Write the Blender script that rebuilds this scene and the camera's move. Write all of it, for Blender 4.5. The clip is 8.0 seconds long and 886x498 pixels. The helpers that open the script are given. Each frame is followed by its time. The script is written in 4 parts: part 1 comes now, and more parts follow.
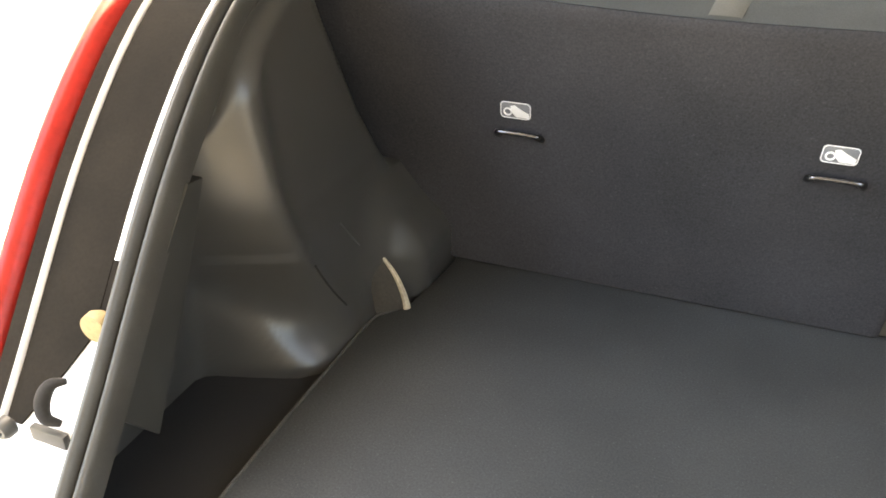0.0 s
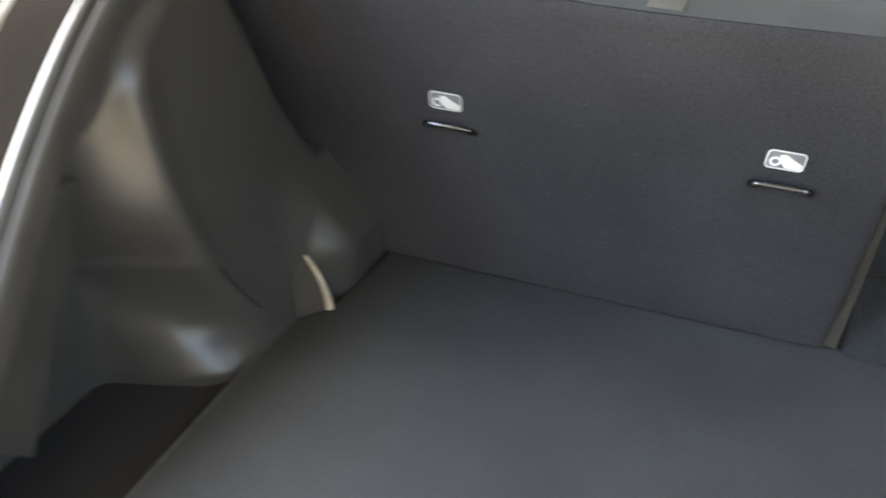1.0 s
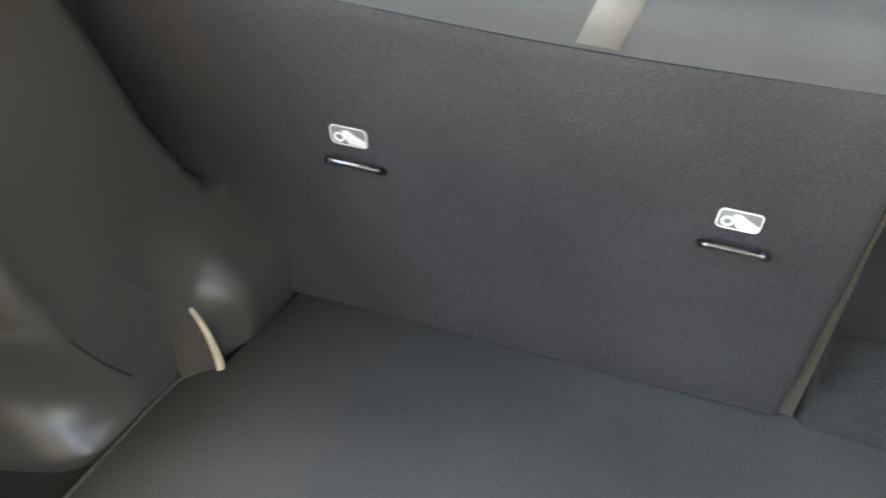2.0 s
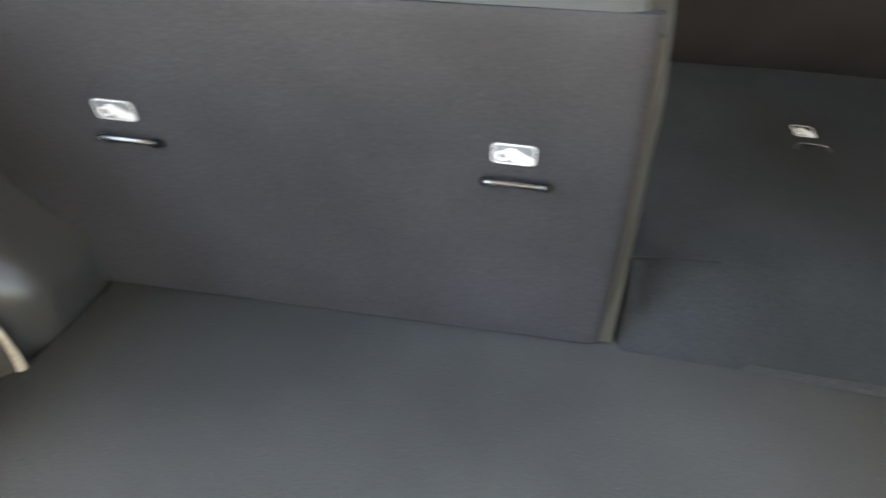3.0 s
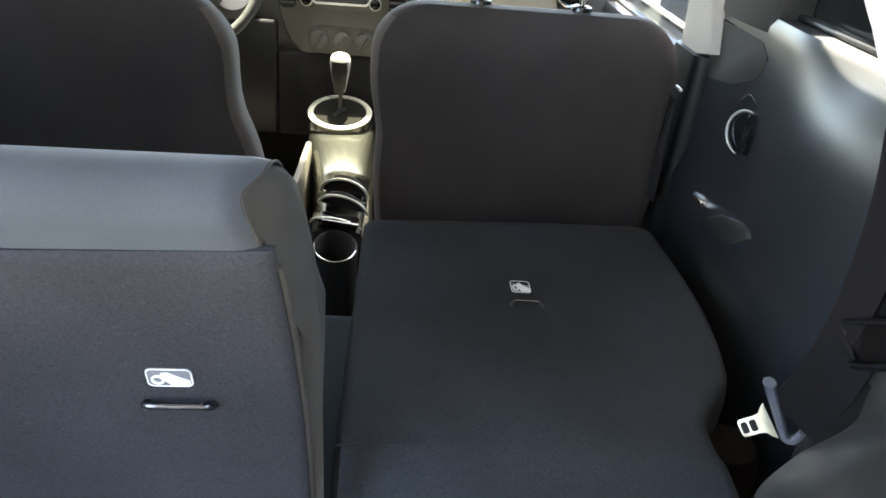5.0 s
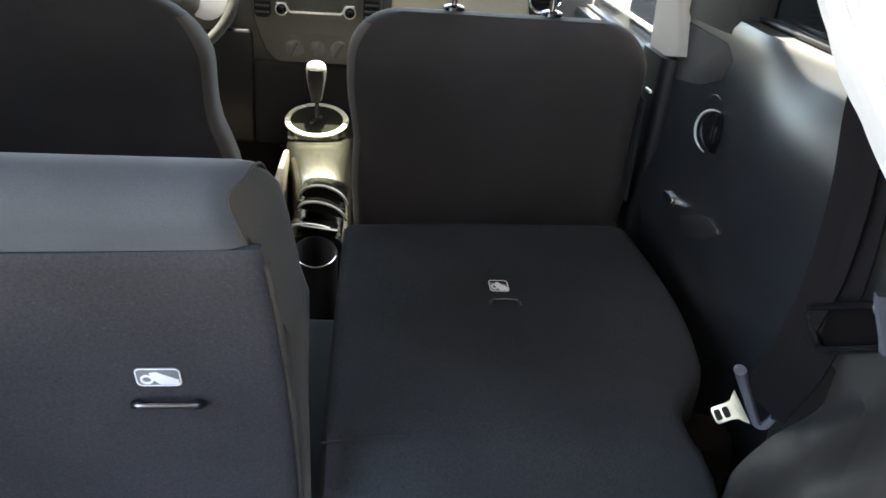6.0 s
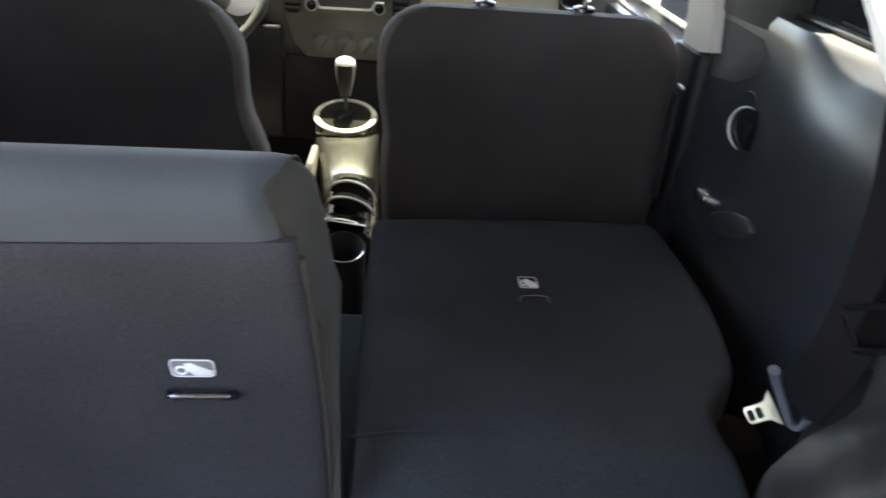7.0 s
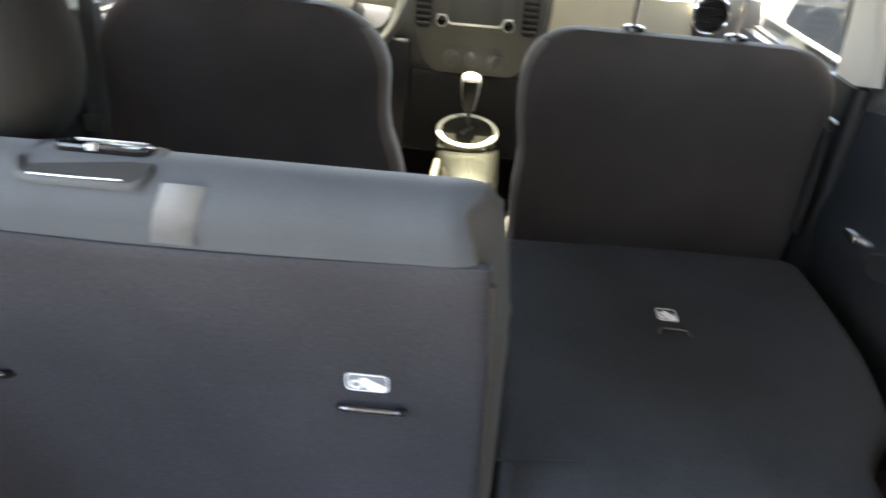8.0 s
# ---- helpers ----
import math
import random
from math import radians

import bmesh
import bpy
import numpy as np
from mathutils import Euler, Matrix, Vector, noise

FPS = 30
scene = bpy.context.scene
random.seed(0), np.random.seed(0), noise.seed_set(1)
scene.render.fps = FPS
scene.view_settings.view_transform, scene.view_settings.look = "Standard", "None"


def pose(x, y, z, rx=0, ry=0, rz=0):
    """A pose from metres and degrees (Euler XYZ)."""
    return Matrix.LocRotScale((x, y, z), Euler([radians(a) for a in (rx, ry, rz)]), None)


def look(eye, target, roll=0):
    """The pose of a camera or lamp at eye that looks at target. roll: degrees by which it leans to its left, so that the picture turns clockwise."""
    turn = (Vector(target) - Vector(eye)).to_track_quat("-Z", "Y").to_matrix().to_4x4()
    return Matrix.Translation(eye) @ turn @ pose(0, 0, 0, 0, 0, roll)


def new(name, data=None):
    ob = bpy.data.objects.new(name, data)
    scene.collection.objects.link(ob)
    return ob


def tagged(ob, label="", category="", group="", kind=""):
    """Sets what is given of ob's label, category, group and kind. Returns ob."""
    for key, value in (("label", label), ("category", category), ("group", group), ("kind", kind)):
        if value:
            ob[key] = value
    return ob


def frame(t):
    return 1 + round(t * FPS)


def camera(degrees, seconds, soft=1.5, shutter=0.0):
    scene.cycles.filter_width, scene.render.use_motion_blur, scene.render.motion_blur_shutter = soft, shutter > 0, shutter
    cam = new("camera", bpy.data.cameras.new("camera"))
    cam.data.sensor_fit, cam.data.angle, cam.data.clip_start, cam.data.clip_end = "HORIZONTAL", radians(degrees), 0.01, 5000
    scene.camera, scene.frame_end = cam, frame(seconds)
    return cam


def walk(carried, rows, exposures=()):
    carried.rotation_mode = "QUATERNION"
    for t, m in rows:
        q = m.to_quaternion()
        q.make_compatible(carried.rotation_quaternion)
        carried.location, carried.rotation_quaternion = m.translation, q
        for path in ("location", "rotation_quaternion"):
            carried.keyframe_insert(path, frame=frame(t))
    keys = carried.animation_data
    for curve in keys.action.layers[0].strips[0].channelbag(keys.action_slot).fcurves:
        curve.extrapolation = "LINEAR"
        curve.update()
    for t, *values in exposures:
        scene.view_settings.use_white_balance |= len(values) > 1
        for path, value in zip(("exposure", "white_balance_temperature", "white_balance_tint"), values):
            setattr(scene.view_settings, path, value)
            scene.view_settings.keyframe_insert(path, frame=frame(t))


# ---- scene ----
cam = camera(60.0, 8.0, soft=1.6, shutter=0.8)
PATH = [
    (0, (-0.131, 0.225, 0.596), (-0.743, 1.845, -0.406), 1.3),
    (0.3, (-0.123, 0.224, 0.609), (-0.746, 1.830, -0.408), 1.7),
    (0.5, (-0.116, 0.232, 0.611), (-0.726, 1.848, -0.399), 2.5),
    (0.8, (-0.112, 0.270, 0.604), (-0.688, 1.870, -0.449), 1.9),
    (1, (-0.097, 0.322, 0.604), (-0.638, 1.915, -0.477), 3.3),
    (1.2, (-0.108, 0.381, 0.626), (-0.587, 1.956, -0.518), 5.1),
    (2.3, (-0.065, 0.520, 0.616), (-0.489, 2.099, -0.538), 5.2),
    (2.5, (-0.042, 0.534, 0.616), (-0.425, 2.105, -0.560), 4.9),
    (2.7, (-0.015, 0.531, 0.613), (-0.346, 2.111, -0.569), 4.2),
    (3, (0.036, 0.532, 0.604), (-0.212, 2.115, -0.592), 2.9),
    (3.2, (0.065, 0.541, 0.616), (-0.130, 2.159, -0.544), 3.6),
    (3.4, (0.093, 0.537, 0.615), (-0.020, 2.162, -0.546), 4.2),
    (3.5, (0.103, 0.535, 0.611), (0.008, 2.163, -0.547), 3.8),
    (3.7, (0.124, 0.533, 0.616), (0.050, 2.184, -0.511), 2.4),
    (3.8, (0.131, 0.538, 0.620), (0.080, 2.209, -0.477), 2.4),
    (4, (0.140, 0.548, 0.643), (0.136, 2.249, -0.409), 3.7),
    (4.1, (0.149, 0.560, 0.658), (0.162, 2.286, -0.352), 4.1),
    (4.2, (0.156, 0.567, 0.672), (0.192, 2.309, -0.311), 4.7),
    (4.3, (0.164, 0.574, 0.681), (0.220, 2.320, -0.293), 5.0),
    (4.5, (0.176, 0.589, 0.677), (0.255, 2.348, -0.272), 4.8),
    (4.7, (0.190, 0.597, 0.683), (0.302, 2.361, -0.254), 5.1),
    (5.8, (0.187, 0.571, 0.696), (0.347, 2.342, -0.219), 4.6),
    (6, (0.187, 0.568, 0.693), (0.371, 2.340, -0.216), 4.6),
    (6.5, (0.201, 0.565, 0.690), (0.391, 2.332, -0.227), 4.5),
    (7, (0.179, 0.569, 0.690), (0.301, 2.340, -0.230), 4.3),
    (7.2, (0.168, 0.573, 0.693), (0.254, 2.347, -0.226), 4.4),
    (7.5, (0.148, 0.575, 0.692), (0.189, 2.353, -0.223), 4.7),
    (7.8, (0.118, 0.572, 0.697), (0.070, 2.349, -0.220), 4.5),
    (8, (0.090, 0.573, 0.698), (-0.004, 2.351, -0.212), 4.9),
]
EXPOSURES = [(0.0, 4.95, 9200, 6), (0.6, 4.95, 9200, 6), (1.0, 4.85, 7900, 4), (1.3, 4.9, 7900, 4), (2.4, 5.5, 8600, 3), (3.0, 5.45, 8200, 3), (3.5, 5.5, 7300, 4), (4.5, 5.35, 6900, 5), (6.0, 4.65, 6900, 7), (7.0, 4.5, 6900, 7), (7.5, 5.1, 7100, 7), (8.0, 5.05, 7200, 7)]
walk(cam, [(t, look(eye, target, roll)) for t, eye, target, roll in PATH], EXPOSURES)

# ---- daylight ----
world = bpy.data.worlds.new("sky")
scene.world = world
world.use_nodes = True
wn = world.node_tree.nodes
sky = wn.new("ShaderNodeTexSky")
sky.sky_type, sky.sun_disc = "NISHITA", False
sky.dust_density, sky.air_density = 3.0, 0.8
sky.sun_elevation, sky.sun_rotation = radians(74), radians(4)
world.node_tree.links.new(sky.outputs["Color"], wn["Background"].inputs["Color"])
wn["Background"].inputs["Strength"].default_value = 0.15
sun = new("sun", bpy.data.lights.new("sun", "SUN"))
sun.data.energy, sun.data.angle, sun.data.color = 4.5, radians(0.5), (1.0, 0.91, 0.76)
sun.matrix_world = look((0.19, 2.75, 9.61), (0, 0, 0))


# ---- materials ----
def material(name, base, rough=0.6, metal=0.0, grain=400.0, grain_amount=0.15, stain=6.0, stain_amount=0.15, bump=0.15, bump_depth=0.0006, coat=0.0, fleck=0.0, fleck_colour=(0.5, 0.5, 0.52), sheen=0.0, gloss=0.5):
    """A surface with fine grain, broad unevenness, relief and, for woven carpet, pale fibres."""
    m = bpy.data.materials.new(name)
    m.use_nodes = True
    nodes, link = m.node_tree.nodes, m.node_tree.links.new
    bsdf = nodes["Principled BSDF"]
    geo = nodes.new("ShaderNodeTexCoord")
    fine = nodes.new("ShaderNodeTexNoise")
    fine.inputs["Scale"].default_value, fine.inputs["Detail"].default_value = grain, 4
    broad = nodes.new("ShaderNodeTexNoise")
    broad.inputs["Scale"].default_value, broad.inputs["Detail"].default_value = stain, 5
    link(geo.outputs["Object"], fine.inputs["Vector"])
    link(geo.outputs["Object"], broad.inputs["Vector"])
    span = nodes.new("ShaderNodeMapRange")
    span.inputs["From Min"].default_value, span.inputs["From Max"].default_value = 0.25, 0.75
    span.inputs["To Min"].default_value, span.inputs["To Max"].default_value = 1 - grain_amount, 1 + grain_amount
    link(fine.outputs["Fac"], span.inputs["Value"])
    wide = nodes.new("ShaderNodeMapRange")
    wide.inputs["From Min"].default_value, wide.inputs["From Max"].default_value = 0.3, 0.7
    wide.inputs["To Min"].default_value, wide.inputs["To Max"].default_value = 1 - stain_amount, 1 + stain_amount
    link(broad.outputs["Fac"], wide.inputs["Value"])
    both = nodes.new("ShaderNodeMath")
    both.operation = "MULTIPLY"
    link(span.outputs["Result"], both.inputs[0])
    link(wide.outputs["Result"], both.inputs[1])
    tint = nodes.new("ShaderNodeVectorMath")
    tint.operation = "SCALE"
    tint.inputs[0].default_value = base
    link(both.outputs["Value"], tint.inputs["Scale"])
    colour = tint.outputs["Vector"]
    if fleck:
        dots = nodes.new("ShaderNodeTexNoise")
        dots.inputs["Scale"].default_value, dots.inputs["Detail"].default_value = grain * 0.8, 2
        link(geo.outputs["Object"], dots.inputs["Vector"])
        cut = nodes.new("ShaderNodeMapRange")
        cut.inputs["From Min"].default_value, cut.inputs["From Max"].default_value = 0.64, 0.78
        cut.inputs["To Max"].default_value = fleck
        link(dots.outputs["Fac"], cut.inputs["Value"])
        mix = nodes.new("ShaderNodeMix")
        mix.data_type = "RGBA"
        link(cut.outputs["Result"], mix.inputs["Factor"])
        link(colour, mix.inputs["A"])
        mix.inputs["B"].default_value = (*fleck_colour, 1)
        colour = mix.outputs["Result"]
    link(colour, bsdf.inputs["Base Color"])
    worn = nodes.new("ShaderNodeMapRange")
    worn.inputs["From Min"].default_value, worn.inputs["From Max"].default_value = 0.3, 0.7
    worn.inputs["To Min"].default_value, worn.inputs["To Max"].default_value = max(0.02, rough * 0.96), min(1, rough * 1.04)
    link(broad.outputs["Fac"], worn.inputs["Value"])
    link(worn.outputs["Result"], bsdf.inputs["Roughness"])
    bsdf.inputs["Metallic"].default_value = metal
    bsdf.inputs["Specular IOR Level"].default_value = gloss
    bsdf.inputs["Coat Weight"].default_value = coat
    bsdf.inputs["Sheen Weight"].default_value = sheen
    bsdf.inputs["Sheen Roughness"].default_value = 0.5
    if bump:
        relief = nodes.new("ShaderNodeBump")
        relief.inputs["Strength"].default_value, relief.inputs["Distance"].default_value = bump, bump_depth or 0.0006
        link(fine.outputs["Fac"], relief.inputs["Height"])
        link(relief.outputs["Normal"], bsdf.inputs["Normal"])
    return m


carpet = material("cargo_carpet", (0.046, 0.049, 0.051), 0.95, grain=420, grain_amount=0.22, stain=4, stain_amount=0.18, bump=0.02, bump_depth=0.0006, fleck=0.2, fleck_colour=(0.19, 0.20, 0.21), gloss=0.1)
carpet_thread = material("carpet_edge_thread", (0.060, 0.059, 0.056), 0.95, grain=700, grain_amount=0.35, stain=30, stain_amount=0.3, bump=0.4, bump_depth=0.001, gloss=0.1)
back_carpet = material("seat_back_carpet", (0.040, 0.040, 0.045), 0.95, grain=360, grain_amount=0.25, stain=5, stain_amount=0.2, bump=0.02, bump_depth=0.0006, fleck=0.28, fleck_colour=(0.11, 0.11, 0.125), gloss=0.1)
# the seat back carpet again, darkened for the shade on the folded seat
shaded_fold_carpet = material("shaded_back_carpet", (0.026, 0.0285, 0.0315), 0.95, grain=360, grain_amount=0.25, stain=5, stain_amount=0.2, bump=0.02, bump_depth=0.0006, fleck=0.2, fleck_colour=(0.085, 0.088, 0.10), gloss=0.1)
seat_cloth = material("seat_cloth", (0.058, 0.066, 0.075), 0.8, grain=900, grain_amount=0.2, stain=8, bump=0.3, bump_depth=0.0005, sheen=0.2, gloss=0.3)
side_cloth = material("seat_side_cloth", (0.048, 0.044, 0.036), 0.9, grain=900, grain_amount=0.2, stain=8, bump=0.3, bump_depth=0.0005)
front_cloth = material("front_seat_cloth", (0.050, 0.043, 0.039), 0.85, grain=900, grain_amount=0.2, stain=7, bump=0.3, bump_depth=0.0005, sheen=0.12, gloss=0.2)
# paler than the seat cloth: light along the seat edge put into the colour
lit_flank_cloth = material("lit_flank_cloth", (0.11, 0.095, 0.080), 0.9, grain=900, grain_amount=0.2, stain=7, bump=0.3, bump_depth=0.0005, sheen=0.12, gloss=0.15)
rest_cloth = material("headrest_cloth", (0.019, 0.018, 0.017), 0.9, grain=900, grain_amount=0.2, stain=7, bump=0.3, bump_depth=0.0005, gloss=0.2)
trim_plastic = material("grained_trim_plastic", (0.051, 0.049, 0.046), 0.32, grain=1100, grain_amount=0.06, stain=3, stain_amount=0.04, bump=0.1, bump_depth=0.0002)
scuff_plastic = material("smooth_scuff_plastic", (0.075, 0.078, 0.075), 0.4, grain=900, grain_amount=0.06, stain=10, bump=0.12, bump_depth=0.0002)
bezel_plastic = material("grey_bezel_plastic", (0.048, 0.052, 0.056), 0.5, grain=900, grain_amount=0.06, stain=10, bump=0.12, bump_depth=0.0002, gloss=0.3)
scuff_dark = material("dark_scuff_plastic", (0.030, 0.030, 0.028), 0.5, grain=900, grain_amount=0.06, stain=10, bump=0.12, bump_depth=0.0002)
door_plastic = material("door_card_plastic", (0.020, 0.022, 0.025), 0.34, grain=1000, grain_amount=0.06, stain=1.5, stain_amount=0.04, bump=0.12, bump_depth=0.0002, gloss=0.9)
black_plastic = material("black_plastic", (0.012, 0.012, 0.013), 0.35, grain=700, grain_amount=0.1, bump=0.1, bump_depth=0.0002)
gloss_black = material("gloss_black", (0.008, 0.008, 0.009), 0.12, grain=300, grain_amount=0.05, bump=0.03, bump_depth=0.0002)
binding_felt = material("black_binding", (0.006, 0.005, 0.005), 0.95, grain=700, grain_amount=0.2, bump=0.2, gloss=0.05)
bench_cloth = material("bench_cloth", (0.018, 0.026, 0.030), 0.85, grain=900, grain_amount=0.2, stain=8, bump=0.3, bump_depth=0.0005, gloss=0.2)
dark_void = material("dark_felt", (0.012, 0.011, 0.011), 0.95, grain=500, grain_amount=0.2, bump=0.3)
dark_brown_jamb = material("dark_brown_jamb", (0.012, 0.010, 0.008), 0.7, grain=300, grain_amount=0.2, stain=14, stain_amount=0.25, bump=0.2, bump_depth=0.0004, gloss=0.05)
rubber = material("weatherstrip_rubber", (0.050, 0.048, 0.044), 0.42, grain=500, grain_amount=0.1, stain=20, bump=0.15, bump_depth=0.0003)
white_paint = material("white_car_paint", (0.82, 0.82, 0.81), 0.25, grain=200, grain_amount=0.02, stain=4, stain_amount=0.03, bump=0.0, coat=0.6)
grey_paint = material("grey_car_paint", (0.028, 0.034, 0.042), 0.6, 0.0, grain=900, grain_amount=0.06, stain=4, stain_amount=0.04, bump=0.0, gloss=0.15)
red_lamp = material("red_lamp_plastic", (0.22, 0.014, 0.011), 0.3, grain=120, grain_amount=0.1, stain=15, bump=0.1, bump_depth=0.0006, gloss=0.2)
champagne = material("champagne_panel", (0.74, 0.68, 0.52), 0.35, 0.25, grain=700, grain_amount=0.03, stain=5, stain_amount=0.05, bump=0.03, bump_depth=0.0002)
beige_trim = material("beige_pillar_trim", (0.40, 0.365, 0.315), 0.6, grain=900, grain_amount=0.06, stain=6, stain_amount=0.06, bump=0.15, bump_depth=0.0003)
pillar_grey = material("pale_grey_pillar_trim", (0.34, 0.34, 0.355), 0.6, grain=900, grain_amount=0.06, stain=6, stain_amount=0.06, bump=0.15, bump_depth=0.0003)
headliner_cloth = material("headliner_cloth", (0.58, 0.58, 0.57), 0.9, grain=600, grain_amount=0.08, stain=5, bump=0.2, bump_depth=0.0005)
silver_trim = material("silver_satin_trim", (0.18, 0.18, 0.15), 0.24, 0.95, grain=500, grain_amount=0.03, stain=5, stain_amount=0.04, bump=0.0, coat=0.1)
satin_silver = material("bright_satin_silver", (0.60, 0.60, 0.50), 0.28, 0.5, grain=300, grain_amount=0.03, bump=0.0)
satin_chrome = material("satin_chrome", (0.78, 0.78, 0.74), 0.32, 0.55, grain=200, grain_amount=0.03, bump=0.0)
chrome = material("chrome", (0.8, 0.8, 0.8), 0.08, 1.0, grain=200, grain_amount=0.03, bump=0.0)
skirt_plastic = material("beige_skirt_plastic", (0.10, 0.088, 0.068), 0.6, grain=900, grain_amount=0.06, stain=6, stain_amount=0.06, bump=0.15, bump_depth=0.0003)
selector_black = material("selector_plate_plastic", (0.010, 0.010, 0.008), 0.9, grain=900, grain_amount=0.08, bump=0.1, bump_depth=0.0003, gloss=0.03)
stack_plastic = material("dark_stack_plastic", (0.115, 0.113, 0.103), 0.5, grain=900, grain_amount=0.08, bump=0.12, bump_depth=0.0003)
dash_plastic = material("dash_plastic", (0.13, 0.127, 0.115), 0.55, grain=1000, grain_amount=0.08, bump=0.2, bump_depth=0.0003)
screen_glass = material("radio_screen", (0.09, 0.095, 0.09), 0.35, grain=100, grain_amount=0.05, bump=0.0)
webbing = material("belt_webbing", (0.009, 0.008, 0.009), 0.85, grain=1400, grain_amount=0.25, bump=0.5, bump_depth=0.0005, gloss=0.1)
tongue_plastic = material("belt_tongue_plastic", (0.085, 0.09, 0.11), 0.4, grain=600, grain_amount=0.08, bump=0.1)
tongue_steel = material("belt_tongue_steel", (0.72, 0.68, 0.52), 0.35, 0.55, grain=300, grain_amount=0.06, bump=0.05)
bar_steel = material("dark_steel_bar", (0.16, 0.16, 0.17), 0.24, 0.9, grain=300, grain_amount=0.1, bump=0.05)
label_plate = material("label_plate", (0.20, 0.21, 0.23), 0.3, 0.2, grain=300, grain_amount=0.08, bump=0.05)
label_white = material("label_white_print", (0.85, 0.85, 0.86), 0.4, grain=300, grain_amount=0.04, bump=0.0)
tag_cloth = material("pale_tag_cloth", (0.105, 0.108, 0.11), 0.55, grain=900, grain_amount=0.15, stain=20, bump=0.3, bump_depth=0.0004)
pale_felt = material("pale_felt", (0.42, 0.37, 0.29), 0.9, grain=300, grain_amount=0.25, stain=40, stain_amount=0.2, bump=0.4, bump_depth=0.001)
felt_grey = material("dark_felt_backing", (0.035, 0.031, 0.026), 0.9, grain=300, grain_amount=0.25, stain=40, stain_amount=0.2, bump=0.4, bump_depth=0.001)
yellow_rubber = material("yellowed_rubber", (0.26, 0.19, 0.09), 0.6, grain=200, grain_amount=0.2, bump=0.2)
pale_plaster = material("pale_plaster", (0.42, 0.41, 0.39), 0.9, grain=30, grain_amount=0.15, stain=1.2, stain_amount=0.15, bump=0.3, bump_depth=0.003)
wall_plaster = material("grey_plaster", (0.07, 0.068, 0.064), 0.9, grain=30, grain_amount=0.2, stain=1.2, stain_amount=0.2, bump=0.3, bump_depth=0.003)
asphalt = material("grey_asphalt", (0.15, 0.146, 0.14), 0.9, grain=40, grain_amount=0.15, stain=0.6, stain_amount=0.15, bump=0.3, bump_depth=0.003)


def clear_glass(name, tint):
    m = bpy.data.materials.new(name)
    m.use_nodes = True
    nodes, link = m.node_tree.nodes, m.node_tree.links.new
    nodes.remove(nodes["Principled BSDF"])
    clear, gloss, mix = nodes.new("ShaderNodeBsdfTransparent"), nodes.new("ShaderNodeBsdfGlossy"), nodes.new("ShaderNodeMixShader")
    clear.inputs["Color"].default_value = tint
    gloss.inputs["Roughness"].default_value = 0.02
    mix.inputs["Fac"].default_value = 0.06
    link(clear.outputs["BSDF"], mix.inputs[1])
    link(gloss.outputs["BSDF"], mix.inputs[2])
    link(mix.outputs["Shader"], nodes["Material Output"].inputs["Surface"])
    return m


glass = clear_glass("window_glass", (0.70, 0.72, 0.71, 1))
side_glass = clear_glass("side_window_glass", (0.48, 0.50, 0.51, 1))
tinted_glass = clear_glass("tinted_window_glass", (0.16, 0.17, 0.17, 1))


# ---- mesh helpers ----
def finish(name, bm, mat, sharp=40):
    bmesh.ops.remove_doubles(bm, verts=bm.verts, dist=0.00005)
    bmesh.ops.recalc_face_normals(bm, faces=bm.faces)
    me = bpy.data.meshes.new(name)
    bm.to_mesh(me)
    bm.free()
    me.shade_smooth()
    me.set_sharp_from_angle(angle=radians(sharp))
    me.materials.append(mat)
    return me


def thing(name, label, category, group="", kind="", at=(0, 0, 0)):
    ob = new(name)
    ob.empty_display_size = 0.05
    ob.location = at
    return tagged(ob, label, category, group, kind)


def part(name, bm, mat, parent, label="", sharp=40):
    ob = new(name, finish(name, bm, mat, sharp))
    ob.parent = parent
    root = parent
    while root.parent:
        root = root.parent
    ob.matrix_parent_inverse = Matrix.Translation(root.location).inverted() if parent is root else Matrix.Identity(4)
    return tagged(ob, label)


def solo(name, bm, mat, label, category, kind="", group="", sharp=40):
    return tagged(new(name, finish(name, bm, mat, sharp)), label, category, group, kind)


def box(x0, x1, y0, y1, z0, z1, bevel=0.004, steps=2, bm=None):
    bm = bm or bmesh.new()
    made = bmesh.ops.create_cube(bm, size=1.0)["verts"]
    bmesh.ops.transform(bm, verts=made, matrix=Matrix.Translation(((x0 + x1) / 2, (y0 + y1) / 2, (z0 + z1) / 2)) @ Matrix.Diagonal((x1 - x0, y1 - y0, z1 - z0, 1)))
    if bevel:
        edges = list({e for v in made for e in v.link_edges})
        bmesh.ops.bevel(bm, geom=edges, offset=bevel, segments=steps, profile=0.5, affect="EDGES")
    return bm


def loft(rings, cap=True, closed=True, bm=None):
    """Skin over rings of equally many points; closed: each ring is a loop."""
    bm = bm or bmesh.new()
    rows = [[bm.verts.new(p) for p in ring] for ring in rings]
    n = len(rows[0])
    for a, b in zip(rows, rows[1:]):
        for i in range(n if closed else n - 1):
            j = (i + 1) % n
            bm.faces.new((a[i], a[j], b[j], b[i]))
    if cap and closed:
        bm.faces.new(rows[0][::-1])
        bm.faces.new(rows[-1])
    return bm


